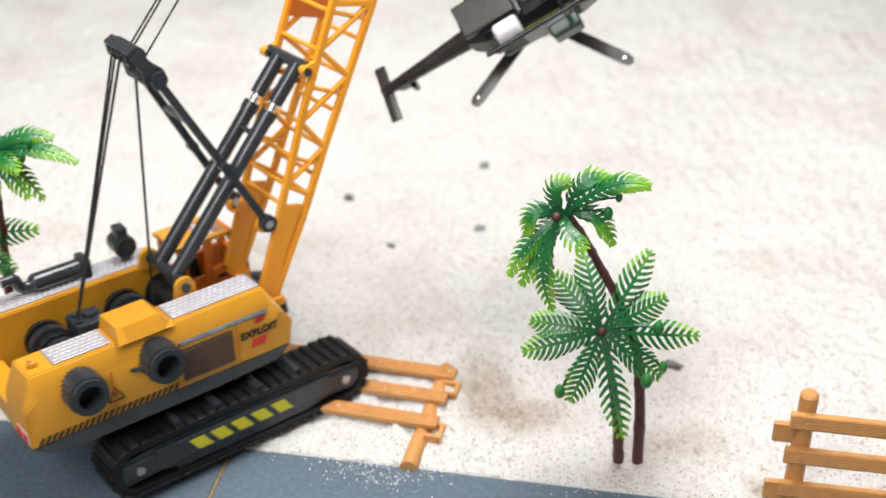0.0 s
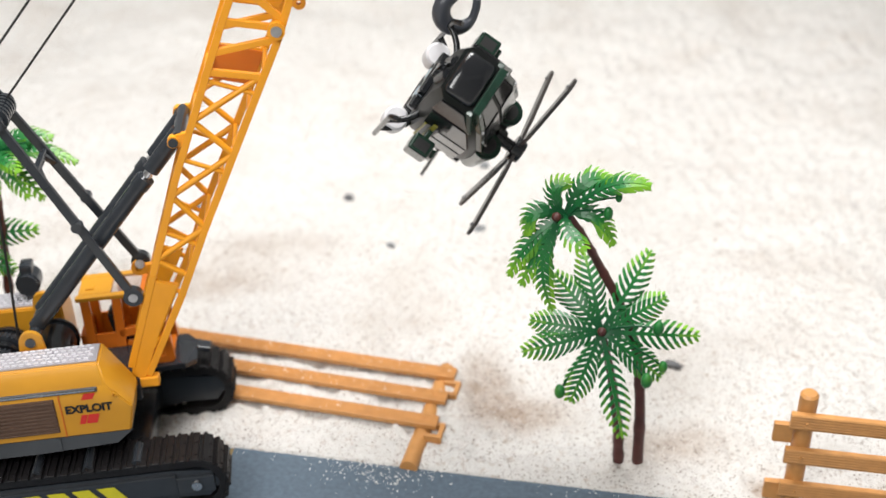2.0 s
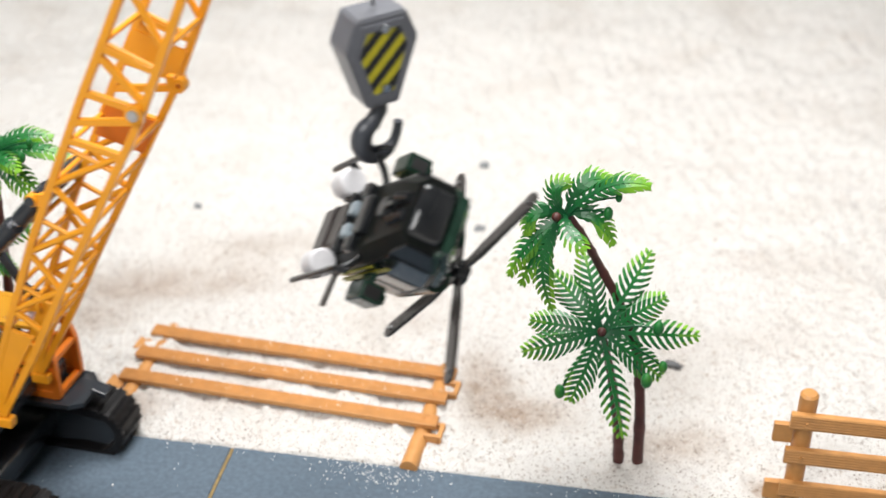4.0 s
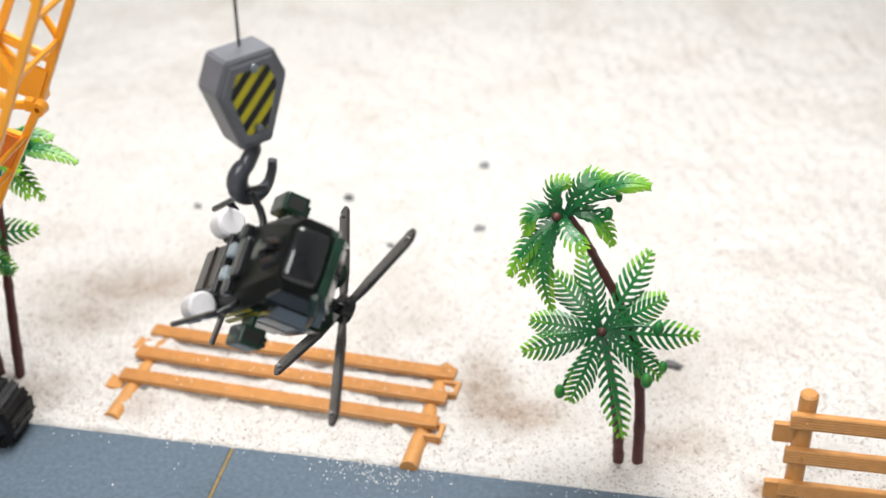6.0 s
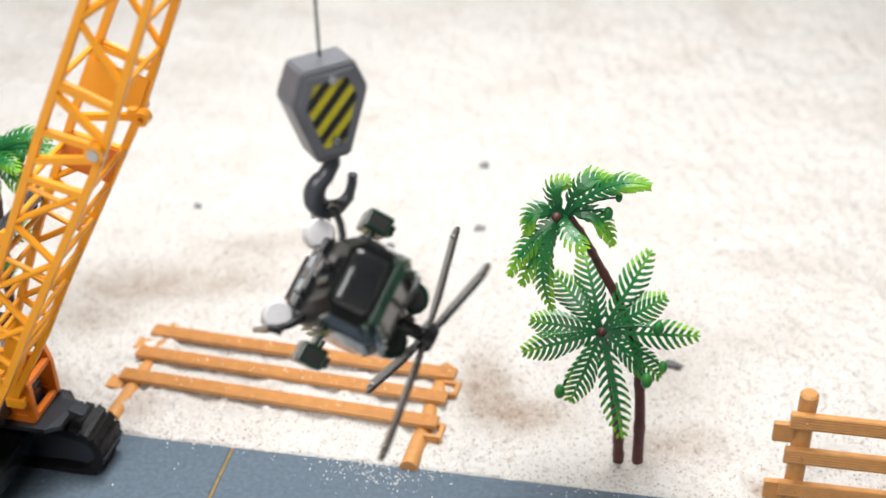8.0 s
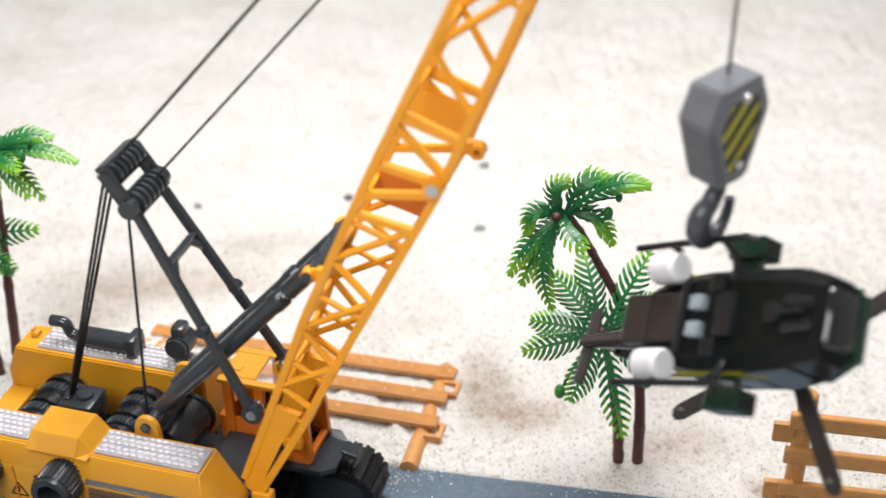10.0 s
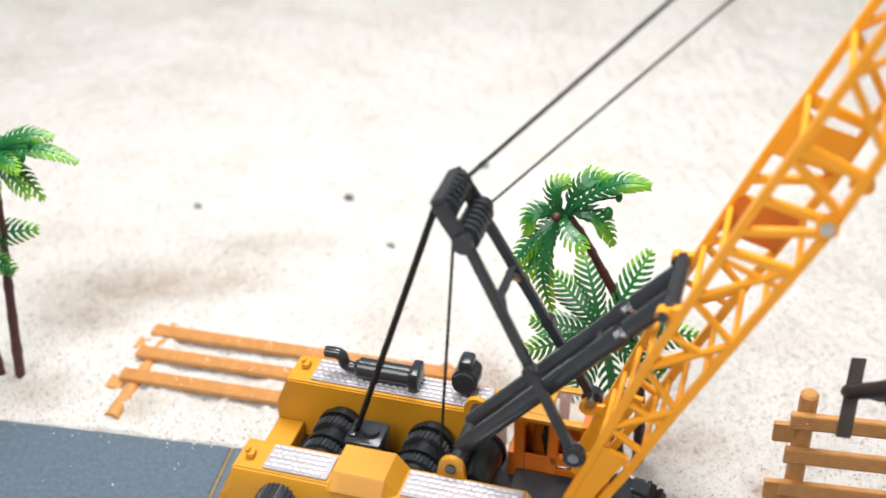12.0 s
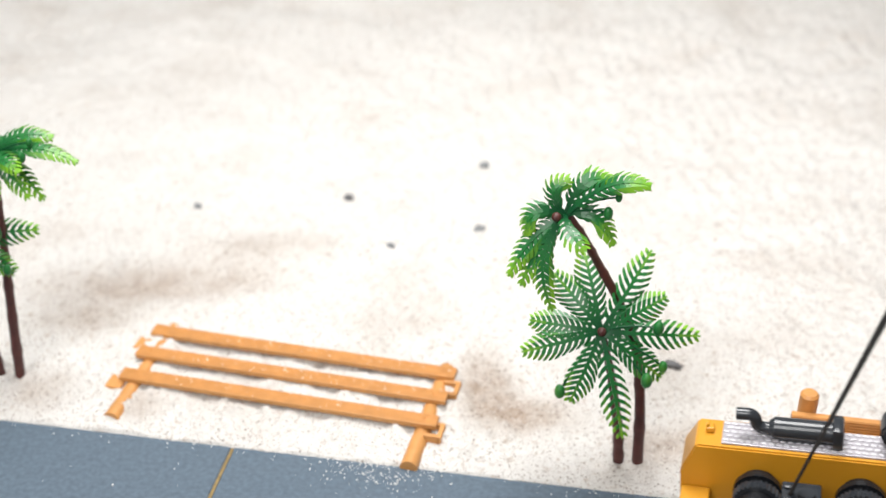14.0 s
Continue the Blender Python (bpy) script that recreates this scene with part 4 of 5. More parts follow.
def boom():
    root = thing("boom", "bright orange lattice boom", "")
    root.parent = crane

    def along(pts, z):
        for (x0, z0), (x1, z1) in zip(pts, pts[1:]):
            if z <= z1:
                return (x0 + (x1 - x0) * (z - z0) / (z1 - z0), z)
        return pts[-1]

    def chord(pts, s, lo, hi):
        for (x0, z0), (x1, z1) in zip(pts[lo:hi], pts[lo + 1:hi + 1]):
            bm = B()
            bar(bm, (x0, s * HALF, z0), (x1, s * HALF, z1), 0.0030, 0.0031)
            part("chord", bm, ORANGE, root)

    for s in (-1, 1):
        chord(BACK, s, 0, 5)
        chord(FRONT, s, 0, 5)
        # solid foot
        bm = B()
        y0, y1 = s * (HALF + 0.0012), s * (HALF - 0.0012)
        prism(bm, [(0.0310, 0.0560), (0.0365, 0.0530), (0.0480, 0.0800), (0.0580, 0.0985), (0.0475, 0.1010), (0.0320, 0.0600)], y0, y1)
        part("foot_plate", bm, ORANGE, root)
        bm = B()
        box(bm, (0.0385, s * HALF, 0.0520), (0.0085, 0.0050, 0.0050), bevel=0.0008)
        part("foot_clip", bm, ORANGE, root)
        # piston ears
        bm = B()
        prism(bm, [(0.0650, 0.1625), (0.0712, 0.1615), (0.0735, 0.1680), (0.0680, 0.1672), (0.0652, 0.1664)], s * (HALF + 0.0012), s * (HALF - 0.0016))
        ring_of(bm, (0.0660, s * (HALF + 0.0004), 0.1645), (0, 1, 0), 0.0025, 0.0013, 0.0040, 20)
        ear = part("piston_ear", bm, ORANGE, root, smooth=40)
        bm = B()
        rod(bm, (0.0660, s * (HALF - 0.004), 0.1645), (0.0660, s * (HALF + 0.0032), 0.1645), 0.0020, None, 14)
        part("ear_pin", bm, GREY, ear, smooth=40)
        # bracket of the prop
        bm = B()
        ring_of(bm, (0.0375, s * 0.0138, 0.0930), (0, 1, 0), 0.0036, 0.0015, 0.0024, 20)
        box(bm, (0.0412, s * 0.0145, 0.0920), (0.0055, 0.0026, 0.0050), bevel=0.0006)
        part("prop_bracket", bm, ORANGE, root, smooth=40)
        # section joint screw
        bm = B()
        ring_of(bm, (0.1130, s * (HALF + 0.0022), 0.2075), (0, 1, 0), 0.0036, 0.0010, 0.0036, 20)
        joint = part("joint_boss", bm, ORANGE, root, smooth=40)
        bm = B()
        rod(bm, (0.1130, s * (HALF + 0.001), 0.2075), (0.1130, s * (HALF + 0.0048), 0.2075), 0.0025, 0.0022, 18)
        part("joint_screw", bm, STEEL, joint, "silver cross-head screw", smooth=40)
    # braces: zigzag on both sides, ladders on back and front
    levels = [0.1020, 0.1110, 0.1240, 0.1400, 0.1560, 0.1720, 0.1890]
    upper = [0.2330, 0.2560, 0.2790, 0.3020, 0.3250, 0.3480, 0.3710]
    for lv in (levels, upper):
        for i, z in enumerate(lv):
            for s in (-1, 1):
                if i + 1 < len(lv):
                    a = along(BACK if i % 2 else FRONT, z)
                    b = along(FRONT if i % 2 else BACK, lv[i + 1])
                    bm = B()
                    rod(bm, (a[0], s * HALF, a[1]), (b[0], s * HALF, b[1]), 0.0014, None, 8)
                    part("brace", bm, ORANGE, root, smooth=50)
                if i % 2 == 0:
                    a, b = along(BACK, z), along(FRONT, z - 0.008)
                    bm = B()
                    rod(bm, (a[0], s * HALF, a[1]), (b[0], s * HALF, b[1]), 0.0011, None, 8)
                    part("strut", bm, ORANGE, root, smooth=50)
            for pts in (BACK, FRONT):
                a = along(pts, z)
                bm = B()
                rod(bm, (a[0], -HALF, a[1]), (a[0], HALF, a[1]), 0.0011, None, 8)
                part("rung", bm, ORANGE, root, smooth=50)
    # joint bars and the deep orange panels between the two boom sections
    for s in (-1, 1):
        for z0, z1 in ((0.1925, 0.1880), (0.2000, 0.2035), (0.2125, 0.2075), (0.2280, 0.2105), (0.2310, 0.2240)):
            a, b = along(BACK, z0), along(FRONT, z1)
            bm = B()
            bar(bm, (a[0], s * HALF, a[1]), (b[0], s * HALF, b[1]), 0.0026, 0.0028)
            part("joint_bar", bm, ORANGE, root)
    for z0, z1, mat in ((0.1800, 0.1940, CABIN), (0.2125, 0.2260, ORANGE)):
        a, b, e, f = along(BACK, z0), along(FRONT, z0 - 0.006), along(FRONT, z1 - 0.006), along(BACK, z1)
        bm = B()
        prism(bm, [a, b, e, f], HALF - 0.0022, HALF - 0.0010)
        part("joint_plate", bm, mat, root, "solid orange joint plate")
    # eye under the boom and tip sheave
    bm = B()
    ring_of(bm, (0.1228, 0.0005, 0.2125), (0, 1, 0), 0.0028, 0.0010, 0.0042, 20)
    box(bm, (0.1195, 0.0005, 0.2135), (0.0036, 0.0036, 0.0050), bevel=0.0006)
    part("cable_eye", bm, ORANGE, root, smooth=40)
    bm = B()
    rod(bm, (0.1830, -HALF - 0.002, 0.3850), (0.1830, HALF + 0.002, 0.3850), 0.0100, None, 24)
    part("tip_sheave", bm, GREY, root, "charcoal tip sheave", smooth=40)


boom()


def pistons():
    root = thing("boom_pistons", "pair of charcoal hydraulic boom pistons", "")
    root.parent = crane
    foot, head = Vector((-0.0075, 0, 0.0800)), Vector((0.0680, 0, 0.1650))
    d = (head - foot).normalized()
    for s in (-1, 1):
        y = Vector((0, s * 0.0078, 0))
        bm = B()
        rod(bm, foot + y, foot + d * 0.086 + y, 0.0036, None, 20)
        rod(bm, foot + d * 0.083 + y, foot + d * 0.088 + y, 0.0041, None, 20)
        cyl = part("cylinder", bm, GREY, root, smooth=40)
        bm = B()
        rod(bm, foot + d * 0.080 + y, foot + d * 0.104 + y, 0.0021, None, 16)
        part("piston_rod", bm, CHROME, cyl, "chrome piston rod", smooth=40)
        bm = B()
        rod(bm, foot + d * 0.092 + y, head + y, 0.0036, None, 20)
        part("rod_end", bm, GREY, cyl, smooth=40)
    for c, w, r in ((head, 0.0165, 0.0028), (foot + Vector((0, 0, -0.001)), 0.0172, 0.0030), (foot + d * 0.075, 0.007, 0.0014)):
        bm = B()
        rod(bm, c + Vector((0, -w, 0)), c + Vector((0, w, 0)), r, None, 18)
        part("cross_pin", bm, GREY, root, smooth=40)


pistons()


def prop_frame():
    """The leaning A-frame with its rope rollers."""
    root = thing("prop_frame", "charcoal A-frame with grooved rope rollers", "")
    root.parent = crane
    lo, hi = Vector((0.0383, 0, 0.0952)), Vector((-0.0042, 0, 0.1774))
    d = (hi - lo).normalized()
    for s in (-1, 1):
        a, b = lo + Vector((0, s * 0.0172, 0)), hi + Vector((0, s * 0.0100, 0))
        bm = B()
        bar(bm, a, b, 0.0027, 0.0037)
        part("arm", bm, GREY, root)
        bm = B()
        ring_of(bm, a, (0, 1, 0), 0.0042, 0.0012, 0.0038, 22)
        eye = part("arm_eye", bm, GREY, root, smooth=40)
        bm = B()
        rod(bm, a - Vector((0, s * 0.005, 0)), a + Vector((0, s * 0.0024, 0)), 0.0022, 0.0020, 18)
        part("arm_screw", bm, STEEL, eye, "silver cross-head screw", smooth=40)
        bm = B()
        c = lo.lerp(hi, 0.42) + Vector((0, s * 0.0152, 0))
        rod(bm, c - Vector((0, 0.0022, 0)), c + Vector((0, 0.0022, 0)), 0.0024, None, 14)
        part("collar", bm, GREY, root, smooth=40)
    bm = B()
    c = lo.lerp(hi, 0.72)
    bar(bm, c + Vector((0, -0.0125, 0)), c + Vector((0, 0.0125, 0)), 0.0030, 0.0026, (0, 0, 1))
    for s in (-1, 1):
        bar(bm, c + Vector((0, s * 0.0065, 0)), c + d * -0.008 + Vector((0, s * 0.0135, 0)), 0.0024, 0.0024, (0, 1, 0))
    part("cross_bar", bm, GREY, root)
    # two grooved rollers in a head frame
    side = Vector((d.z, 0, -d.x))
    for off, r in ((Vector((0, 0, 0)), 0.0052), (d * 0.0130 - side * 0.0014, 0.0048)):
        bm = B()
        p = hi + off
        rod(bm, p + Vector((0, -0.0100, 0)), p + Vector((0, 0.0100, 0)), r * 0.62, None, 20)
        for k in range(6):
            y = -0.0085 + 0.0034 * k
            rod(bm, p + Vector((0, y - 0.0009, 0)), p + Vector((0, y + 0.0009, 0)), r, None, 24)
        part("rope_roller", bm, GREY, root, "grooved charcoal rope roller", smooth=40)
    for s in (-1, 1):
        bm = B()
        bar(bm, hi + Vector((0, s * 0.0112, 0)) - d * 0.004, hi + d * 0.0160 - side * 0.0017 + Vector((0, s * 0.0112, 0)), 0.0020, 0.0062)
        rod(bm, hi + Vector((0, s * 0.010, 0)), hi + Vector((0, s * 0.0140, 0)), 0.0038, None, 20)
        part("head_cheek", bm, GREY, root, smooth=40)
    bm = B()
    p = hi + d * 0.0171 - side * 0.0017
    bar(bm, p + Vector((0, -0.0115, 0)), p + Vector((0, 0.0115, 0)), 0.0052, 0.0020, tuple(side))
    part("head_plate", bm, GREY, root)


prop_frame()


def ropes():
    top1, top2 = Vector((-0.0042, 0, 0.1774)), Vector((-0.0112, 0, 0.1884))
    for y, a, b in ((-0.004, top2 + Vector((-0.005, 0, 0)), (-0.0575, -0.0005, 0.0620)), (0.0005, top2 + Vector((-0.005, 0, 0)), (-0.0570, 0.0005, 0.0620)), (0.0045, top2 + Vector((-0.0045, 0, 0)), (-0.0565, 0.0015, 0.0620)),
                    (-0.003, top1 + Vector((-0.006, 0, -0.001)), (-0.0185, -0.002, 0.0620))):
        bm = B()
        rod(bm, (a.x, y, a.z), b, 0.00065, None, 6)
        part("winch_rope", bm, CORD, crane, "black winch cord")
    for y, a, tip in ((-0.0070, top2 + Vector((0.001, 0, 0.005)), (0.1740, -0.0070, 0.3960)), (-0.0040, top2 + Vector((0.001, 0, 0.005)), (0.1745, -0.0040, 0.3960)),
                      (0.0050, top1 + Vector((0.003, 0, 0.0045)), (0.1830, 0.0070, 0.3850))):
        bm = B()
        rod(bm, (a.x, y, a.z), tip, 0.0005, None, 6)
        part("boom_rope", bm, CORD, crane, "black boom cord")


ropes()


# ---------------------------------------------------------------- hook block on its rope (origin in the hook's bend)
hook = thing("hook_block", "grey hook block with yellow and black stripes", "crane hook")


def hook_block():
    face = [(-0.0062, 0.0), (0.0062, 0.0), (0.0142, 0.0238), (0.0095, 0.0350), (-0.0095, 0.0350), (-0.0142, 0.0238)]
    z0 = 0.0245
    bm = B()
    loft(bm, [[(x, -0.0064, z + z0) for x, z in face], [(x, 0.0064, z + z0) for x, z in face]])
    bmesh.ops.bevel(bm, geom=[e for e in bm.edges], offset=0.0007, segments=2, affect="EDGES")
    body = part("block", bm, BLOCK, hook, "grey plastic block", smooth=30)
    for s in (-1, 1):
        bm = B()
        sc = 0.86
        rim = [(x * sc, (z - 0.0185) * sc + 0.0185 + z0) for x, z in face]
        ins = [(x * 0.66, (z - 0.0185) * 0.70 + 0.0185 + z0) for x, z in face]
        out = [bm.verts.new((x, s * 0.0063, z)) for x, z in rim]
        o2 = [bm.verts.new((x, s * 0.0073, z)) for x, z in rim]
        i2 = [bm.verts.new((x, s * 0.0073, z)) for x, z in ins]
        i1 = [bm.verts.new((x, s * 0.0063, z)) for x, z in ins]
        for a, b in ((out, o2), (o2, i2), (i2, i1)):
            for k in range(6):
                bm.faces.new((a[k], a[(k + 1) % 6], b[(k + 1) % 6], b[k]))
        part("rim", bm, BLOCK, body)
        bm = B()
        loft(bm, [[(x, s * 0.0063, z) for x, z in ins], [(x, s * 0.0066, z) for x, z in ins]])
        part("panel", bm, LIME, body, "yellow panel")
        # stripes cut to the panel
        for c in (-0.0095, -0.0035, 0.0025, 0.0085):
            bm = B()
            loft(bm, [[(x, yy, z) for x, z in ins] for yy in (s * 0.0065, s * 0.0069)])
            n = Vector((s, 0, 1)).normalized()
            ctr = Vector((0, 0, 0.0185 + z0)) + n * c
            for co, no in ((ctr + n * 0.0014, n), (ctr - n * 0.0014, -n)):
                g = bmesh.ops.bisect_plane(bm, geom=bm.verts[:] + bm.edges[:] + bm.faces[:], plane_co=co, plane_no=no, clear_outer=True)
                bmesh.ops.holes_fill(bm, edges=[e for e in bm.edges if e.is_boundary])
            if len(bm.faces):
                part("stripe", bm, INK, body, "black stripe")
        for z in (0.0305, 0.0075):
            bm = B()
            rod(bm, (0.0005, s * 0.0062, z + z0), (0.0005, s * 0.0080, z + z0), 0.0019, 0.0016, 16)
            part("screw", bm, STEEL, body, "silver screw", smooth=40)
    # hook
    bm = B()
    pts = [(0.0020, 0, 0.0255), (0.0018, 0, 0.0195)] + [(0.0010 + 0.0072 * math.cos(radians(a)), 0, 0.0080 + 0.0072 * math.sin(radians(a))) for a in range(110, 341, 14)] + [(0.0088, 0, 0.0085), (0.0092, 0, 0.0122)]
    tube(bm, pts, 0.0035, 12, lambda t: 0.75 + 0.5 * math.sin(math.pi * min(1, t * 1.15)) - 0.25 * t)
    part("hook", bm, HOOK_GREY, hook, "charcoal moulded hook", smooth=50)
    bm = B()
    rod(bm, (0, 0, z0 + 0.0360), (0, 0, 0.2060), 0.00055, None, 8)
    part("hoist_rope", bm, CORD, hook, "black hoist cord")


hook_block()


# ---------------------------------------------------------------- helicopter (x to the nose, z to the rotor)
heli = thing("toy_helicopter", "black and dark green toy helicopter hung upside down", "toy helicopter")


def helicopter():
    def section(x, hw, z0, z1, ch):
        return [(x, -hw, z0 + ch), (x, -hw + ch, z0), (x, hw - ch, z0), (x, hw, z0 + ch), (x, hw, z1 - ch), (x, hw - ch * 1.2, z1), (x, -hw + ch * 1.2, z1), (x, -hw, z1 - ch)]
    bm = B()
    loft(bm, [section(-0.034, 0.0060, -0.006, 0.010, 0.002), section(-0.024, 0.0130, -0.0150, 0.0140, 0.003), section(0.000, 0.0165, -0.0165, 0.0165, 0.0035),
              section(0.020, 0.0165, -0.0165, 0.0155, 0.0045), section(0.040, 0.0150, -0.0162, 0.0095, 0.0045), section(0.0515, 0.0122, -0.0148, 0.0030, 0.0035)])
    hull = part("fuselage", bm, HULL, heli, "black and dark green fuselage", smooth=25)

    def pane(name, quad, lift, mat, label):
        q = [Vector(v) for v in quad]
        n = (q[1] - q[0]).cross(q[2] - q[1]).normalized()
        if n.x < 0:
            n = -n
        bm = B()
        loft(bm, [[v - n * 0.0006 for v in q], [v + n * lift for v in q]])
        return part(name, bm, mat, hull, label)

    # windscreen, nose bubble, side windows
    for s in (-1, 1):
        pane("windscreen", [(0.0210, s * 0.0010, 0.0152), (0.0388, s * 0.0010, 0.0100), (0.0388, s * 0.0100, 0.0100), (0.0210, s * 0.0112, 0.0152)], 0.0008, WINDOW, "smoked windscreen pane")
        pane("windscreen", [(0.0410, s * 0.0010, 0.0090), (0.0505, s * 0.0010, 0.0036), (0.0505, s * 0.0078, 0.0036), (0.0410, s * 0.0096, 0.0090)], 0.0008, WINDOW, "smoked lower windscreen pane")
        pane("cockpit_window", [(0.0412, s * 0.0148, -0.0125), (0.0505, s * 0.0125, -0.0115), (0.0505, s * 0.0125, -0.0010), (0.0412, s * 0.0148, 0.0042)], 0.0008, WINDOW, "smoked cockpit window")
        pane("cockpit_window", [(0.0215, s * 0.0164, -0.0110), (0.0390, s * 0.0152, -0.0118), (0.0390, s * 0.0152, 0.0045), (0.0215, s * 0.0164, 0.0100)], 0.0008, WINDOW, "smoked cockpit window")
        for x0, x1 in ((0.0065, 0.0185), (-0.0085, 0.0045)):
            bm = B()
            box(bm, ((x0 + x1) / 2, s * 0.0165, 0.0030), (x1 - x0, 0.0012, 0.0140), bevel=0.0005)
            part("side_window", bm, WINDOW, hull, "smoked side window")
        bm = B()
        box(bm, (0.004, s * 0.0168, -0.0062), (0.044, 0.0008, 0.0020))
        box(bm, (0.004, s * 0.0168, -0.0098), (0.030, 0.0008, 0.0009))
        part("stripe", bm, OLIVE, hull, "olive yellow stripe")
        bm = B()
        bar(bm, (0.0205, s * 0.0132, 0.0142), (0.0400, s * 0.0116, 0.0084), 0.0028, 0.0028)
        bar(bm, (0.0400, s * 0.0116, 0.0084), (0.0520, s * 0.0092, 0.0024), 0.0028, 0.0028)
        bar(bm, (0.0520, s * 0.0112, 0.0002), (0.0402, s * 0.0148, 0.0048), 0.0022, 0.0028)
        part("window_frame", bm, ARMY, hull, "dark green window frame")
        for x, y, z in ((0.0405, 0.0120, 0.0098), (0.0300, 0.0126, 0.0128), (0.0520, 0.0098, 0.0038)):
            bm = B()
            bmesh.ops.create_icosphere(bm, subdivisions=1, radius=0.0007, matrix=Matrix.Translation((x, s * y, z)))
            part("rivet", bm, WHITE, hull, "pale rivet")
    bm = B()
    bar(bm, (0.0524, -0.0105, 0.0022), (0.0524, 0.0105, 0.0022), 0.0034, 0.0028, (0, 0, 1))
    part("nose_band", bm, ARMY, hull, "dark green nose band")
    bm = B()
    box(bm, (0.0515, 0, -0.0068), (0.0052, 0.0196, 0.0136), bevel=0.0024)
    part("nose_window", bm, WINDOW, hull, "glossy black nose window", smooth=50)
    for s in (-1, 1):
        bm = B()
        rod(bm, (0.0395, s * 0.0040, -0.0158), (0.0500, s * 0.0030, -0.0150), 0.0026, 0.0022, 14)
        part("chin_tube", bm, BLACK, hull, "black chin tube", smooth=40)
    for s in (-1, 1):
        # engine nacelles beside the rotor mast
        bm = B()
        rod(bm, (-0.022, s * 0.0085, 0.0170), (0.012, s * 0.0085, 0.0170), 0.0052, 0.0060, 18)
        rod(bm, (0.012, s * 0.0085, 0.0170), (0.0135, s * 0.0085, 0.0170), 0.0050, 0.0046, 18)
        nac = part("engine_nacelle", bm, ARMY, heli, "dark green engine nacelle", smooth=40)
        bm = B()
        rod(bm, (0.0125, s * 0.0085, 0.0170), (0.0142, s * 0.0085, 0.0170), 0.0036, None, 18)
        part("nacelle_mouth", bm, HOLLOW, nac)
        # stub wings with square pods
        bm = B()
        box(bm, (0.0090, s * 0.0205, -0.0060), (0.0110, 0.0100, 0.0022), bevel=0.0005)
        wing = part("stub_wing", bm, ARMY, heli, "dark green stub wing")
        bm = B()
        box(bm, (0.0120, s * 0.0253, -0.0062), (0.0150, 0.0075, 0.0095), bevel=0.0010)
        box(bm, (0.0120, s * 0.0253, -0.0010), (0.0080, 0.0040, 0.0030), bevel=0.0006)
        part("square_pod", bm, ARMY, wing, "dark green square pod")
        bm = B()
        box(bm, (0.0194, s * 0.0253, -0.0062), (0.0006, 0.0044, 0.0062))
        part("pod_mouth", bm, HOLLOW, wing)
        # landing skids with struts
        bm = B()
        tube(bm, [(-0.0260, s * 0.0236, -0.0234), (0.0180, s * 0.0236, -0.0234)] + bez((0.0200, s * 0.0236, -0.0234), (0.0250, s * 0.0236, -0.0234), (0.0270, s * 0.0236, -0.0200), 4), 0.0012, 8)
        skid = part("skid", bm, BLACK, heli, "black landing skid", smooth=50)
        for x in (-0.0080, 0.0150):
            bm = B()
            tube(bm, bez((x, s * 0.0090, -0.0128), (x, s * 0.0190, -0.0140), (x, s * 0.0236, -0.0232), 5), 0.0014, 8)
            part("skid_strut", bm, BLACK, skid, smooth=50)
        # white floats
        bm = B()
        rod(bm, (-0.0170, s * 0.0166, -0.0200), (-0.0070, s * 0.0166, -0.0200), 0.0054, None, 24)
        rod(bm, (-0.0070, s * 0.0166, -0.0200), (-0.0058, s * 0.0166, -0.0200), 0.0054, 0.0044, 24)
        rod(bm, (-0.0182, s * 0.0166, -0.0200), (-0.0170, s * 0.0166, -0.0200), 0.0044, 0.0054, 24)
        pod = part("white_canister", bm, WHITE, heli, "white plastic canister", smooth=40)
        bm = B()
        rod(bm, (-0.0200, s * 0.0166, -0.0200), (-0.0180, s * 0.0166, -0.0200), 0.0016, None, 12)
        box(bm, (-0.0120, s * 0.0125, -0.0160), (0.0050, 0.0050, 0.0060), bevel=0.0006)
        part("canister_mount", bm, BLACK, pod)
    # belly plate and boxes
    bm = B()
    box(bm, (-0.0185, 0, -0.0165), (0.0270, 0.0170, 0.0050), bevel=0.0008)
    box(bm, (-0.0185, 0, -0.0192), (0.0008, 0.0168, 0.0010))
    part("belly_plate", bm, BELLY, hull, "brown black belly plate")
    for x, y, w, d in ((0.0030, 0.0045, 0.0060, 0.0055), (0.0030, -0.0045, 0.0060, 0.0055)):
        bm = B()
        box(bm, (x, y, -0.0180), (w, d, 0.0040), bevel=0.0010)
        part("belly_box", bm, LENS, hull, "blue grey belly box")
    for x, y, w, d in ((0.0165, 0.0, 0.0080, 0.0150), (-0.0035, 0.0, 0.0030, 0.0240), (0.0110, 0.0105, 0.0060, 0.0060), (0.0110, -0.0105, 0.0060, 0.0060)):
        bm = B()
        box(bm, (x, y, -0.0178), (w, d, 0.0040), bevel=0.0010)
        part("belly_block", bm, BLACK, hull, "black belly block")
    # searchlight turret on the chin
    bm = B()
    rod(bm, (0.0360, 0, -0.0150), (0.0360, 0, -0.0195), 0.0042, 0.0036, 18)
    rod(bm, (0.0360, 0, -0.0185), (0.0480, 0, -0.0192), 0.0011, None, 10)
    part("chin_turret", bm, BLACK, heli, "black chin turret", smooth=40)
    # tail boom, fin, stabilisers, tail rotor
    bm = B()
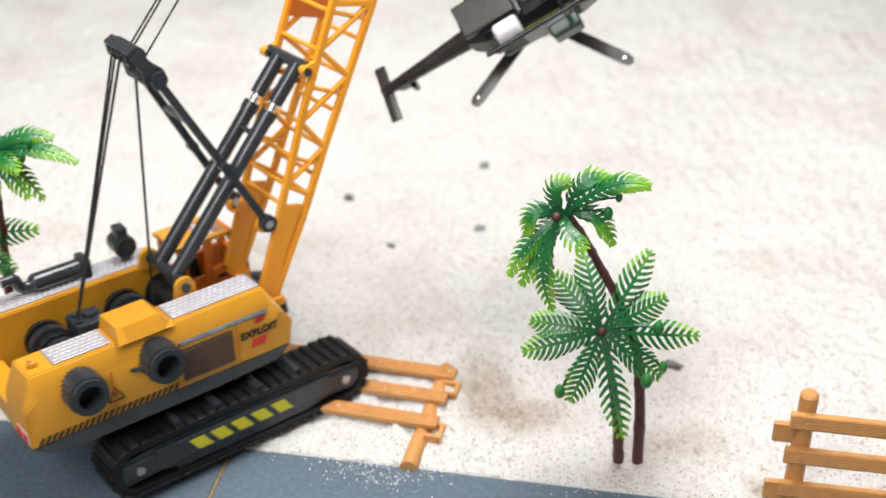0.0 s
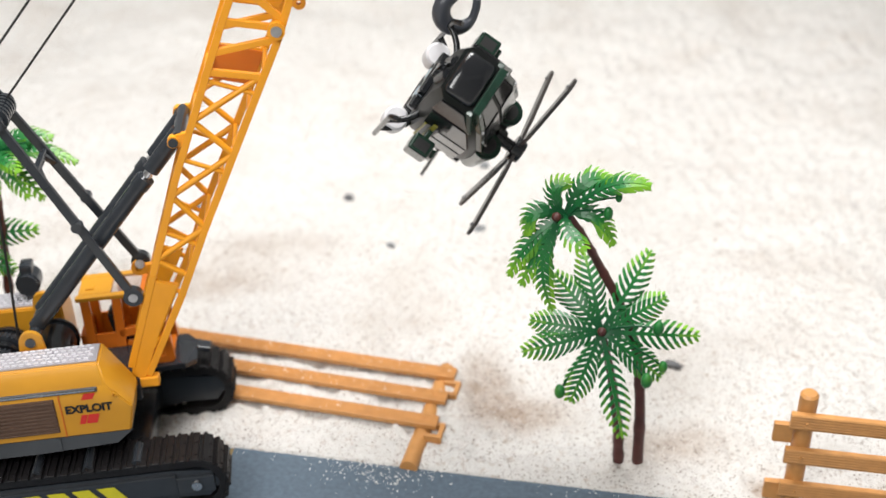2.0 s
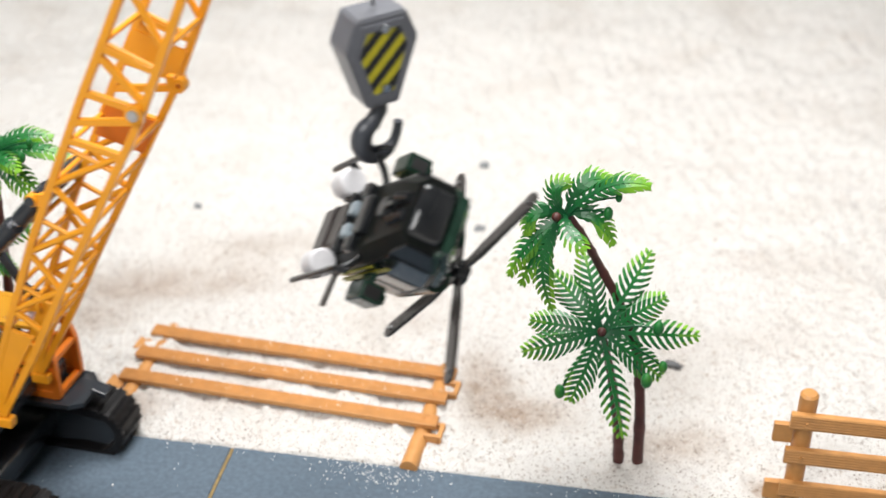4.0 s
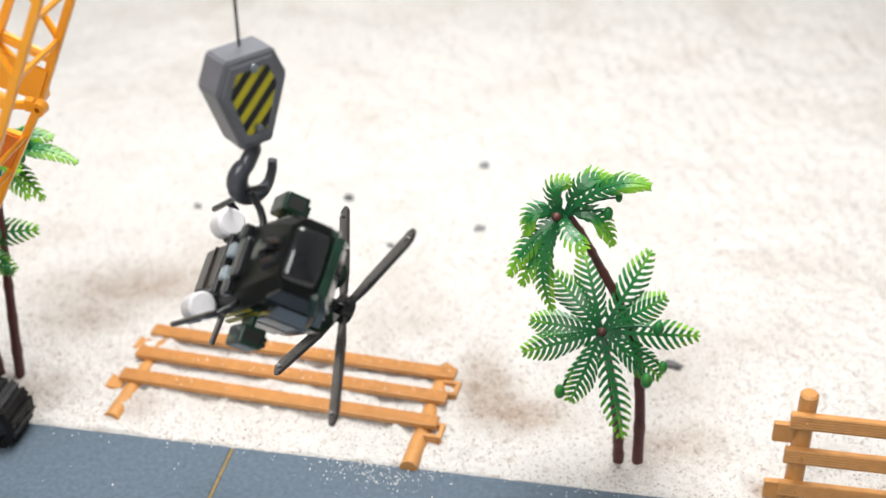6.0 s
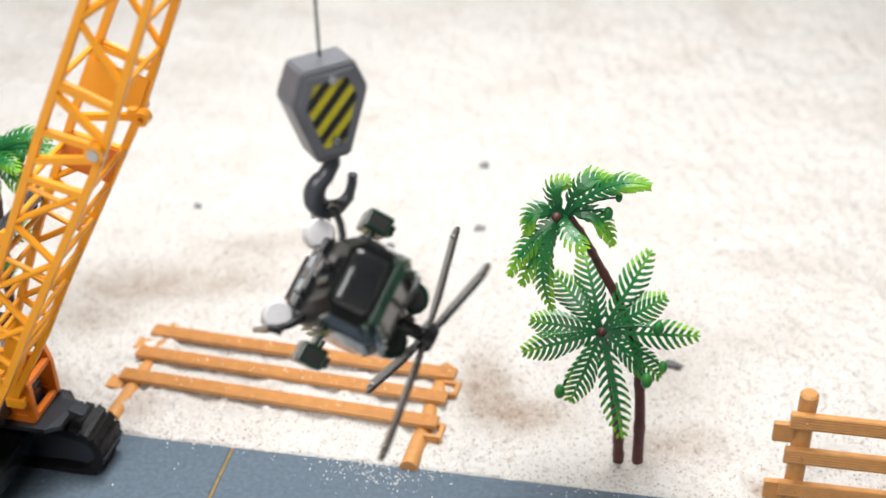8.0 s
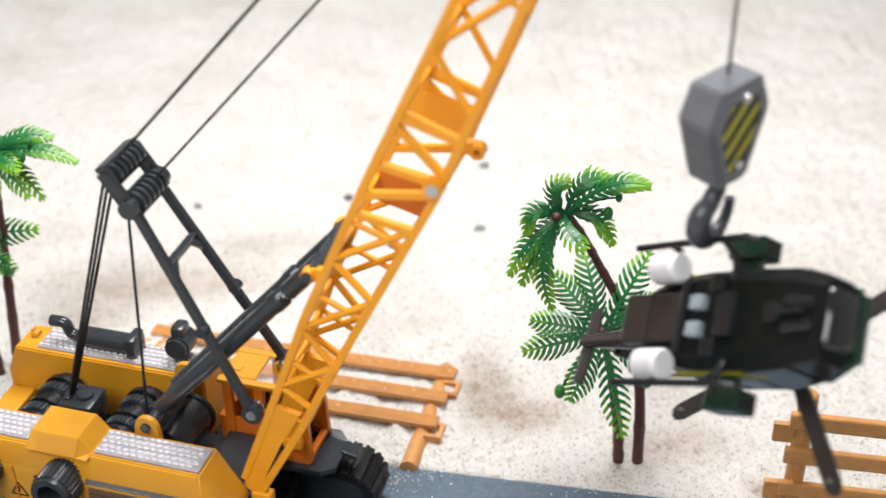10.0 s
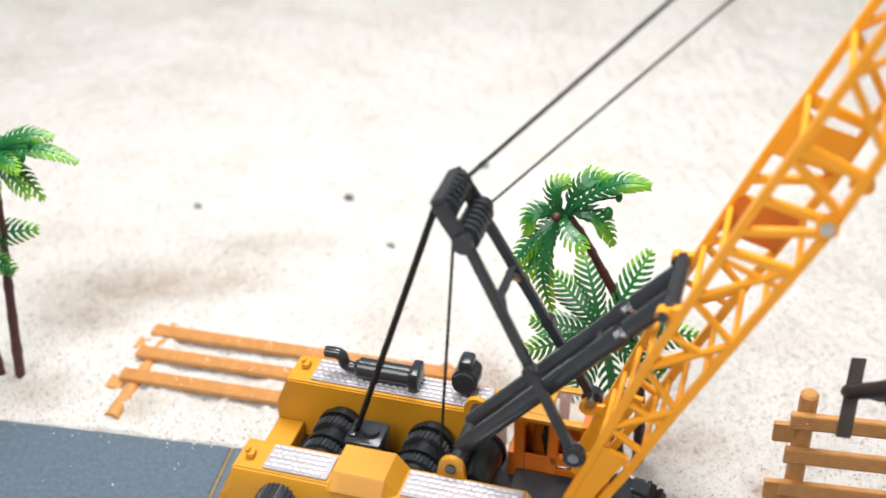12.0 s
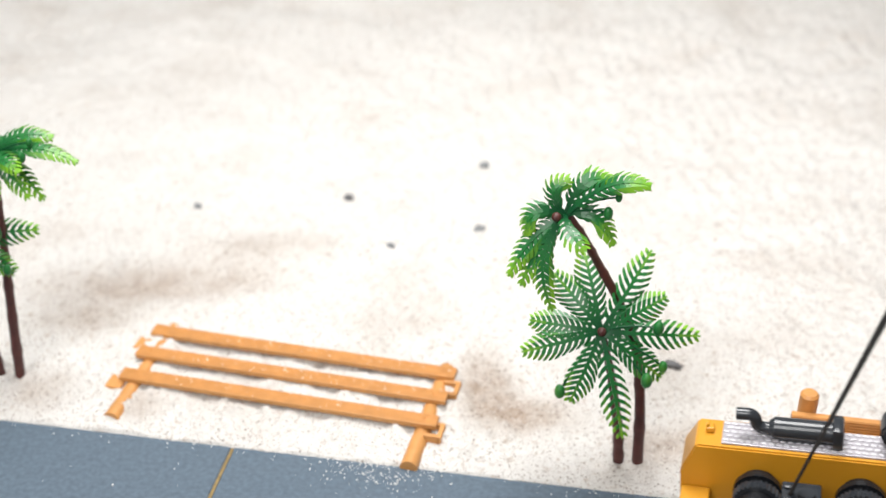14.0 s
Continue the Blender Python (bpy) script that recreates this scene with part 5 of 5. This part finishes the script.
    loft(bm, [[(x, r * math.cos(2 * math.pi * k / 12), z + r * 1.15 * math.sin(2 * math.pi * k / 12)) for k in range(12)] for x, r, z in ((-0.030, 0.0056, 0.0040), (-0.055, 0.0040, 0.0058), (-0.084, 0.0026, 0.0078))])
    tail = part("tail_boom", bm, BELLY, heli, "brown black tail boom", smooth=40)
    bm = B()
    prism(bm, [(-0.0800, 0.0080), (-0.0690, 0.0070), (-0.0680, 0.0125), (-0.0715, 0.0175), (-0.0765, 0.0160)], -0.0015, 0.0015)
    part("tail_fin", bm, BELLY, tail, "brown black tail fin")
    bm = B()
    box(bm, (-0.0700, 0.0, 0.0150), (0.0030, 0.0090, 0.0070), bevel=0.0006)
    part("fin_end", bm, BLACK, tail)
    bm = B()
    box(bm, (-0.0832, 0.0018, 0.0084), (0.0060, 0.0300, 0.0014), Matrix.Rotation(radians(7), 4, "Z"), 0.0004)
    rod(bm, (-0.0835, 0, 0.0055), (-0.0835, 0.0, 0.0095), 0.0024, None, 12)
    part("tail_plane", bm, ROTOR, tail, "dark tail plane", smooth=40)
    # mast, hub and main rotor
    bm = B()
    rod(bm, (0, 0, 0.0170), (0, 0, 0.0300), 0.0026, None, 16)
    rod(bm, (0, 0, 0.0275), (0, 0, 0.0325), 0.0058, 0.0048, 24)
    rod(bm, (0, 0, 0.0190), (0, 0, 0.0230), 0.0056, 0.0040, 20)
    mast = part("rotor_mast", bm, BLACK, heli, "black rotor mast and hub", smooth=40)
    for k in range(4):
        a = (2.709, 0.986, -0.442, -2.159)[k]
        bm = B()
        L = 0.0555
        outline = [(0.003, -0.0016), (0.010, -0.0022), (0.018, -0.0031), (L - 0.004, -0.0031), (L - 0.001, -0.0022), (L, 0.0), (L - 0.001, 0.0022), (L - 0.004, 0.0031), (0.018, 0.0031), (0.010, 0.0022), (0.003, 0.0016)]
        def bend(x):
            return 0.0296 - 0.0016 * (x / L) ** 2
        loft(bm, [[(x, y, bend(x) - 0.0007) for x, y in outline], [(x, y, bend(x) + 0.0007) for x, y in outline]])
        bmesh.ops.transform(bm, matrix=Matrix.Rotation(a, 4, "Z"), verts=bm.verts)
        blade = part("rotor_blade", bm, ROTOR, mast, "brown black rotor blade")
        bm = B()
        p = Matrix.Rotation(a, 4, "Z") @ Vector((L - 0.005, 0, 0))
        rod(bm, (p.x, p.y, 0.0266), (p.x, p.y, 0.0292), 0.0008, None, 10)
        part("blade_rivet", bm, STEEL, mast)


helicopter()


# ---------------------------------------------------------------- what moves
def motions():
    walk(crane, [
        (0, pose(-0.1212, 0.5098, 0.0011, -3.5, 0.7, 38.0)),
        (0.5, pose(-0.1516, 0.4880, 0.0003, -2.6, 1.4, 32.5)),
        (1, pose(-0.1593, 0.4844, -0.0003, -2.8, -0.4, 25.7)),
        (1.5, pose(-0.1633, 0.4754, 0.0007, -5.7, -2.3, 16.7)),
        (2, pose(-0.1678, 0.4661, 0.0002, -5.2, -2.8, 6.9)),
        (2.5, pose(-0.1719, 0.4630, -0.0007, -2.7, -2.4, 2.4)),
        (3, pose(-0.1738, 0.4597, -0.0013, -2.0, -2.0, -2.6)),
        (3.5, pose(-0.1777, 0.4563, -0.0022, -2.6, -2.5, -8.4)),
        (4, pose(-0.2256, 0.4579, -0.0005, -2.8, 1.6, -12.7)),
        (4.2, pose(-0.2442, 0.4604, -0.0000, -2.4, 1.8, -13.5)),
        (6.3, pose(-0.2782, 0.4619, -0.0002, 2.3, 3.4, -11.1)),
        (6.5, pose(-0.2779, 0.4618, -0.0001, 2.4, 3.1, -10.7)),
        (7, pose(-0.2734, 0.4581, -0.0001, 2.7, 2.8, -10.3)),
        (7.2, pose(-0.2665, 0.4545, -0.0003, 2.5, 2.4, -9.4)),
        (9.3, pose(-0.1473, 0.4278, -0.0014, -0.2, -0.3, -16.7)),
        (9.5, pose(-0.1317, 0.4254, -0.0014, 0.4, -0.6, -16.7)),
        (10, pose(-0.1044, 0.4165, -0.0015, 0.7, -0.4, -15.9)),
        (10.5, pose(-0.0720, 0.4096, -0.0012, 0.8, -0.8, -15.6)),
        (11, pose(-0.0380, 0.3980, -0.0005, 1.0, -0.7, -15.8)),
        (11.5, pose(-0.0041, 0.3943, 0.0003, 1.2, -0.4, -16.9)),
        (12, pose(0.0183, 0.3895, 0.0017, 1.3, -0.9, -16.8)),
        (12.5, pose(0.0547, 0.3807, 0.0031, 0.9, -3.2, -16.7)),
        (13, pose(0.1027, 0.3744, 0.0039, 0.9, -4.8, -18.1)),
        (13.5, pose(0.1575, 0.3607, 0.0018, 0.2, -7.0, -18.4)),
        (14, pose(0.1922, 0.3577, 0.0003, 0.7, -5.0, -15.1)),
    ])
    walk(heli, [
        (0, pose(0.0398, 0.5989, 0.1788, -135.3, -31.4, 5.2)),
        (0.5, pose(0.0225, 0.5922, 0.1570, -143.2, -31.7, -19.1)),
        (1, pose(0.0143, 0.5775, 0.1595, -134.2, -33.0, -47.3)),
        (1.5, pose(0.0101, 0.5439, 0.1693, -128.3, -31.4, -68.0)),
        (2, pose(0.0067, 0.4950, 0.1707, -130.5, -34.5, -77.3)),
        (2.5, pose(0.0076, 0.4715, 0.1708, -129.8, -31.8, -77.3)),
        (3, pose(0.0153, 0.4502, 0.1680, -127.3, -33.0, -74.1)),
        (3.5, pose(0.0041, 0.4295, 0.1711, -129.3, -32.7, -66.5)),
        (4, pose(-0.0193, 0.4120, 0.1572, -129.5, -35.1, -59.9)),
        (4.2, pose(-0.0435, 0.4211, 0.1521, -130.3, -31.1, -56.4)),
        (6.3, pose(-0.0718, 0.3960, 0.1489, -129.4, -35.7, -56.6)),
        (6.5, pose(-0.0864, 0.4011, 0.1500, -132.1, -32.7, -62.7)),
        (7, pose(-0.0664, 0.3989, 0.1492, -126.2, -34.4, -73.2)),
        (7.2, pose(-0.0695, 0.3920, 0.1490, -128.0, -35.2, -76.5)),
        (9.3, pose(0.0464, 0.3529, 0.1671, -129.7, -33.6, -59.4)),
        (9.5, pose(0.0429, 0.3449, 0.1642, -139.1, -33.2, -55.5)),
        (10, pose(0.0952, 0.3498, 0.1604, -127.7, -30.7, -51.1)),
        (10.5, pose(0.1128, 0.3424, 0.1598, -133.2, -28.2, -46.0)),
        (11, pose(0.1428, 0.3208, 0.1616, -136.8, -29.8, -43.4)),
        (11.5, pose(0.1921, 0.3224, 0.1691, -134.6, -31.2, -42.5)),
        (12.0, pose(0.1950, 0.3200, 0.1665, -134.6, -31.2, -42.0)),
        (12.5, pose(0.2450, 0.3140, 0.1680, -134.6, -31.2, -41.0)),
        (13.0, pose(0.2980, 0.3030, 0.1690, -134.6, -31.2, -40.0)),
        (14.0, pose(0.3860, 0.2850, 0.1680, -134.6, -31.2, -36.0)),
    ])
    walk(hook, [
        (0.0, pose(0.0315, 0.6030, 0.2096, 0, 0, 60)),
        (0.5, pose(0.0161, 0.5990, 0.1872, 0, 0, 52)),
        (1.0, pose(0.0083, 0.5837, 0.1902, 0, 0, 38)),
        (1.5, pose(0.0040, 0.5494, 0.2003, -1, 0, 24)),
        (2, pose(0.0055, 0.5056, 0.2027, -2.0, -1.4, 13.2)),
        (2.5, pose(0.0050, 0.4802, 0.2027, -2.6, -4.1, 11.5)),
        (3, pose(0.0125, 0.4608, 0.1979, 2.5, -2.7, 14.8)),
        (3.5, pose(0.0015, 0.4447, 0.1986, 4.1, -1.7, 22.8)),
        (4, pose(-0.0242, 0.4186, 0.1897, 4.5, -2.2, 31.5)),
        (4.2, pose(-0.0465, 0.4196, 0.1879, 6.1, -2.2, 35.6)),
        (6.3, pose(-0.0792, 0.4077, 0.1774, 2.1, -1.7, 40.0)),
        (6.5, pose(-0.0906, 0.4143, 0.1771, 4.0, 1.2, 33.9)),
        (7, pose(-0.0734, 0.4090, 0.1787, 2.5, -2.1, 30.6)),
        (7.2, pose(-0.0762, 0.4040, 0.1756, 1.5, -1.5, 28)),
        (9.3, pose(0.0412, 0.3737, 0.1902, 2.6, -3.8, 38.0)),
        (9.5, pose(0.0419, 0.3619, 0.1896, 1.9, 2.2, 35.8)),
        (10, pose(0.0862, 0.3580, 0.1914, 2.0, -3.3, 40.9)),
        (10.5, pose(0.1061, 0.3438, 0.1939, 2.3, 0.5, 42.6)),
        (11.0, pose(0.1370, 0.3243, 0.1960, 3.5, -2, 52)),
        (11.5, pose(0.1863, 0.3259, 0.2034, 3, -1, 53)),
        (12.0, pose(0.1892, 0.3235, 0.2008, 2, 0, 53)),
        (12.5, pose(0.2392, 0.3175, 0.2023, 1, 0, 53)),
        (13.0, pose(0.2922, 0.3065, 0.2034, 1, 0, 53)),
        (14.0, pose(0.3802, 0.2885, 0.2024, 1, 0, 53)),
    ])


motions()
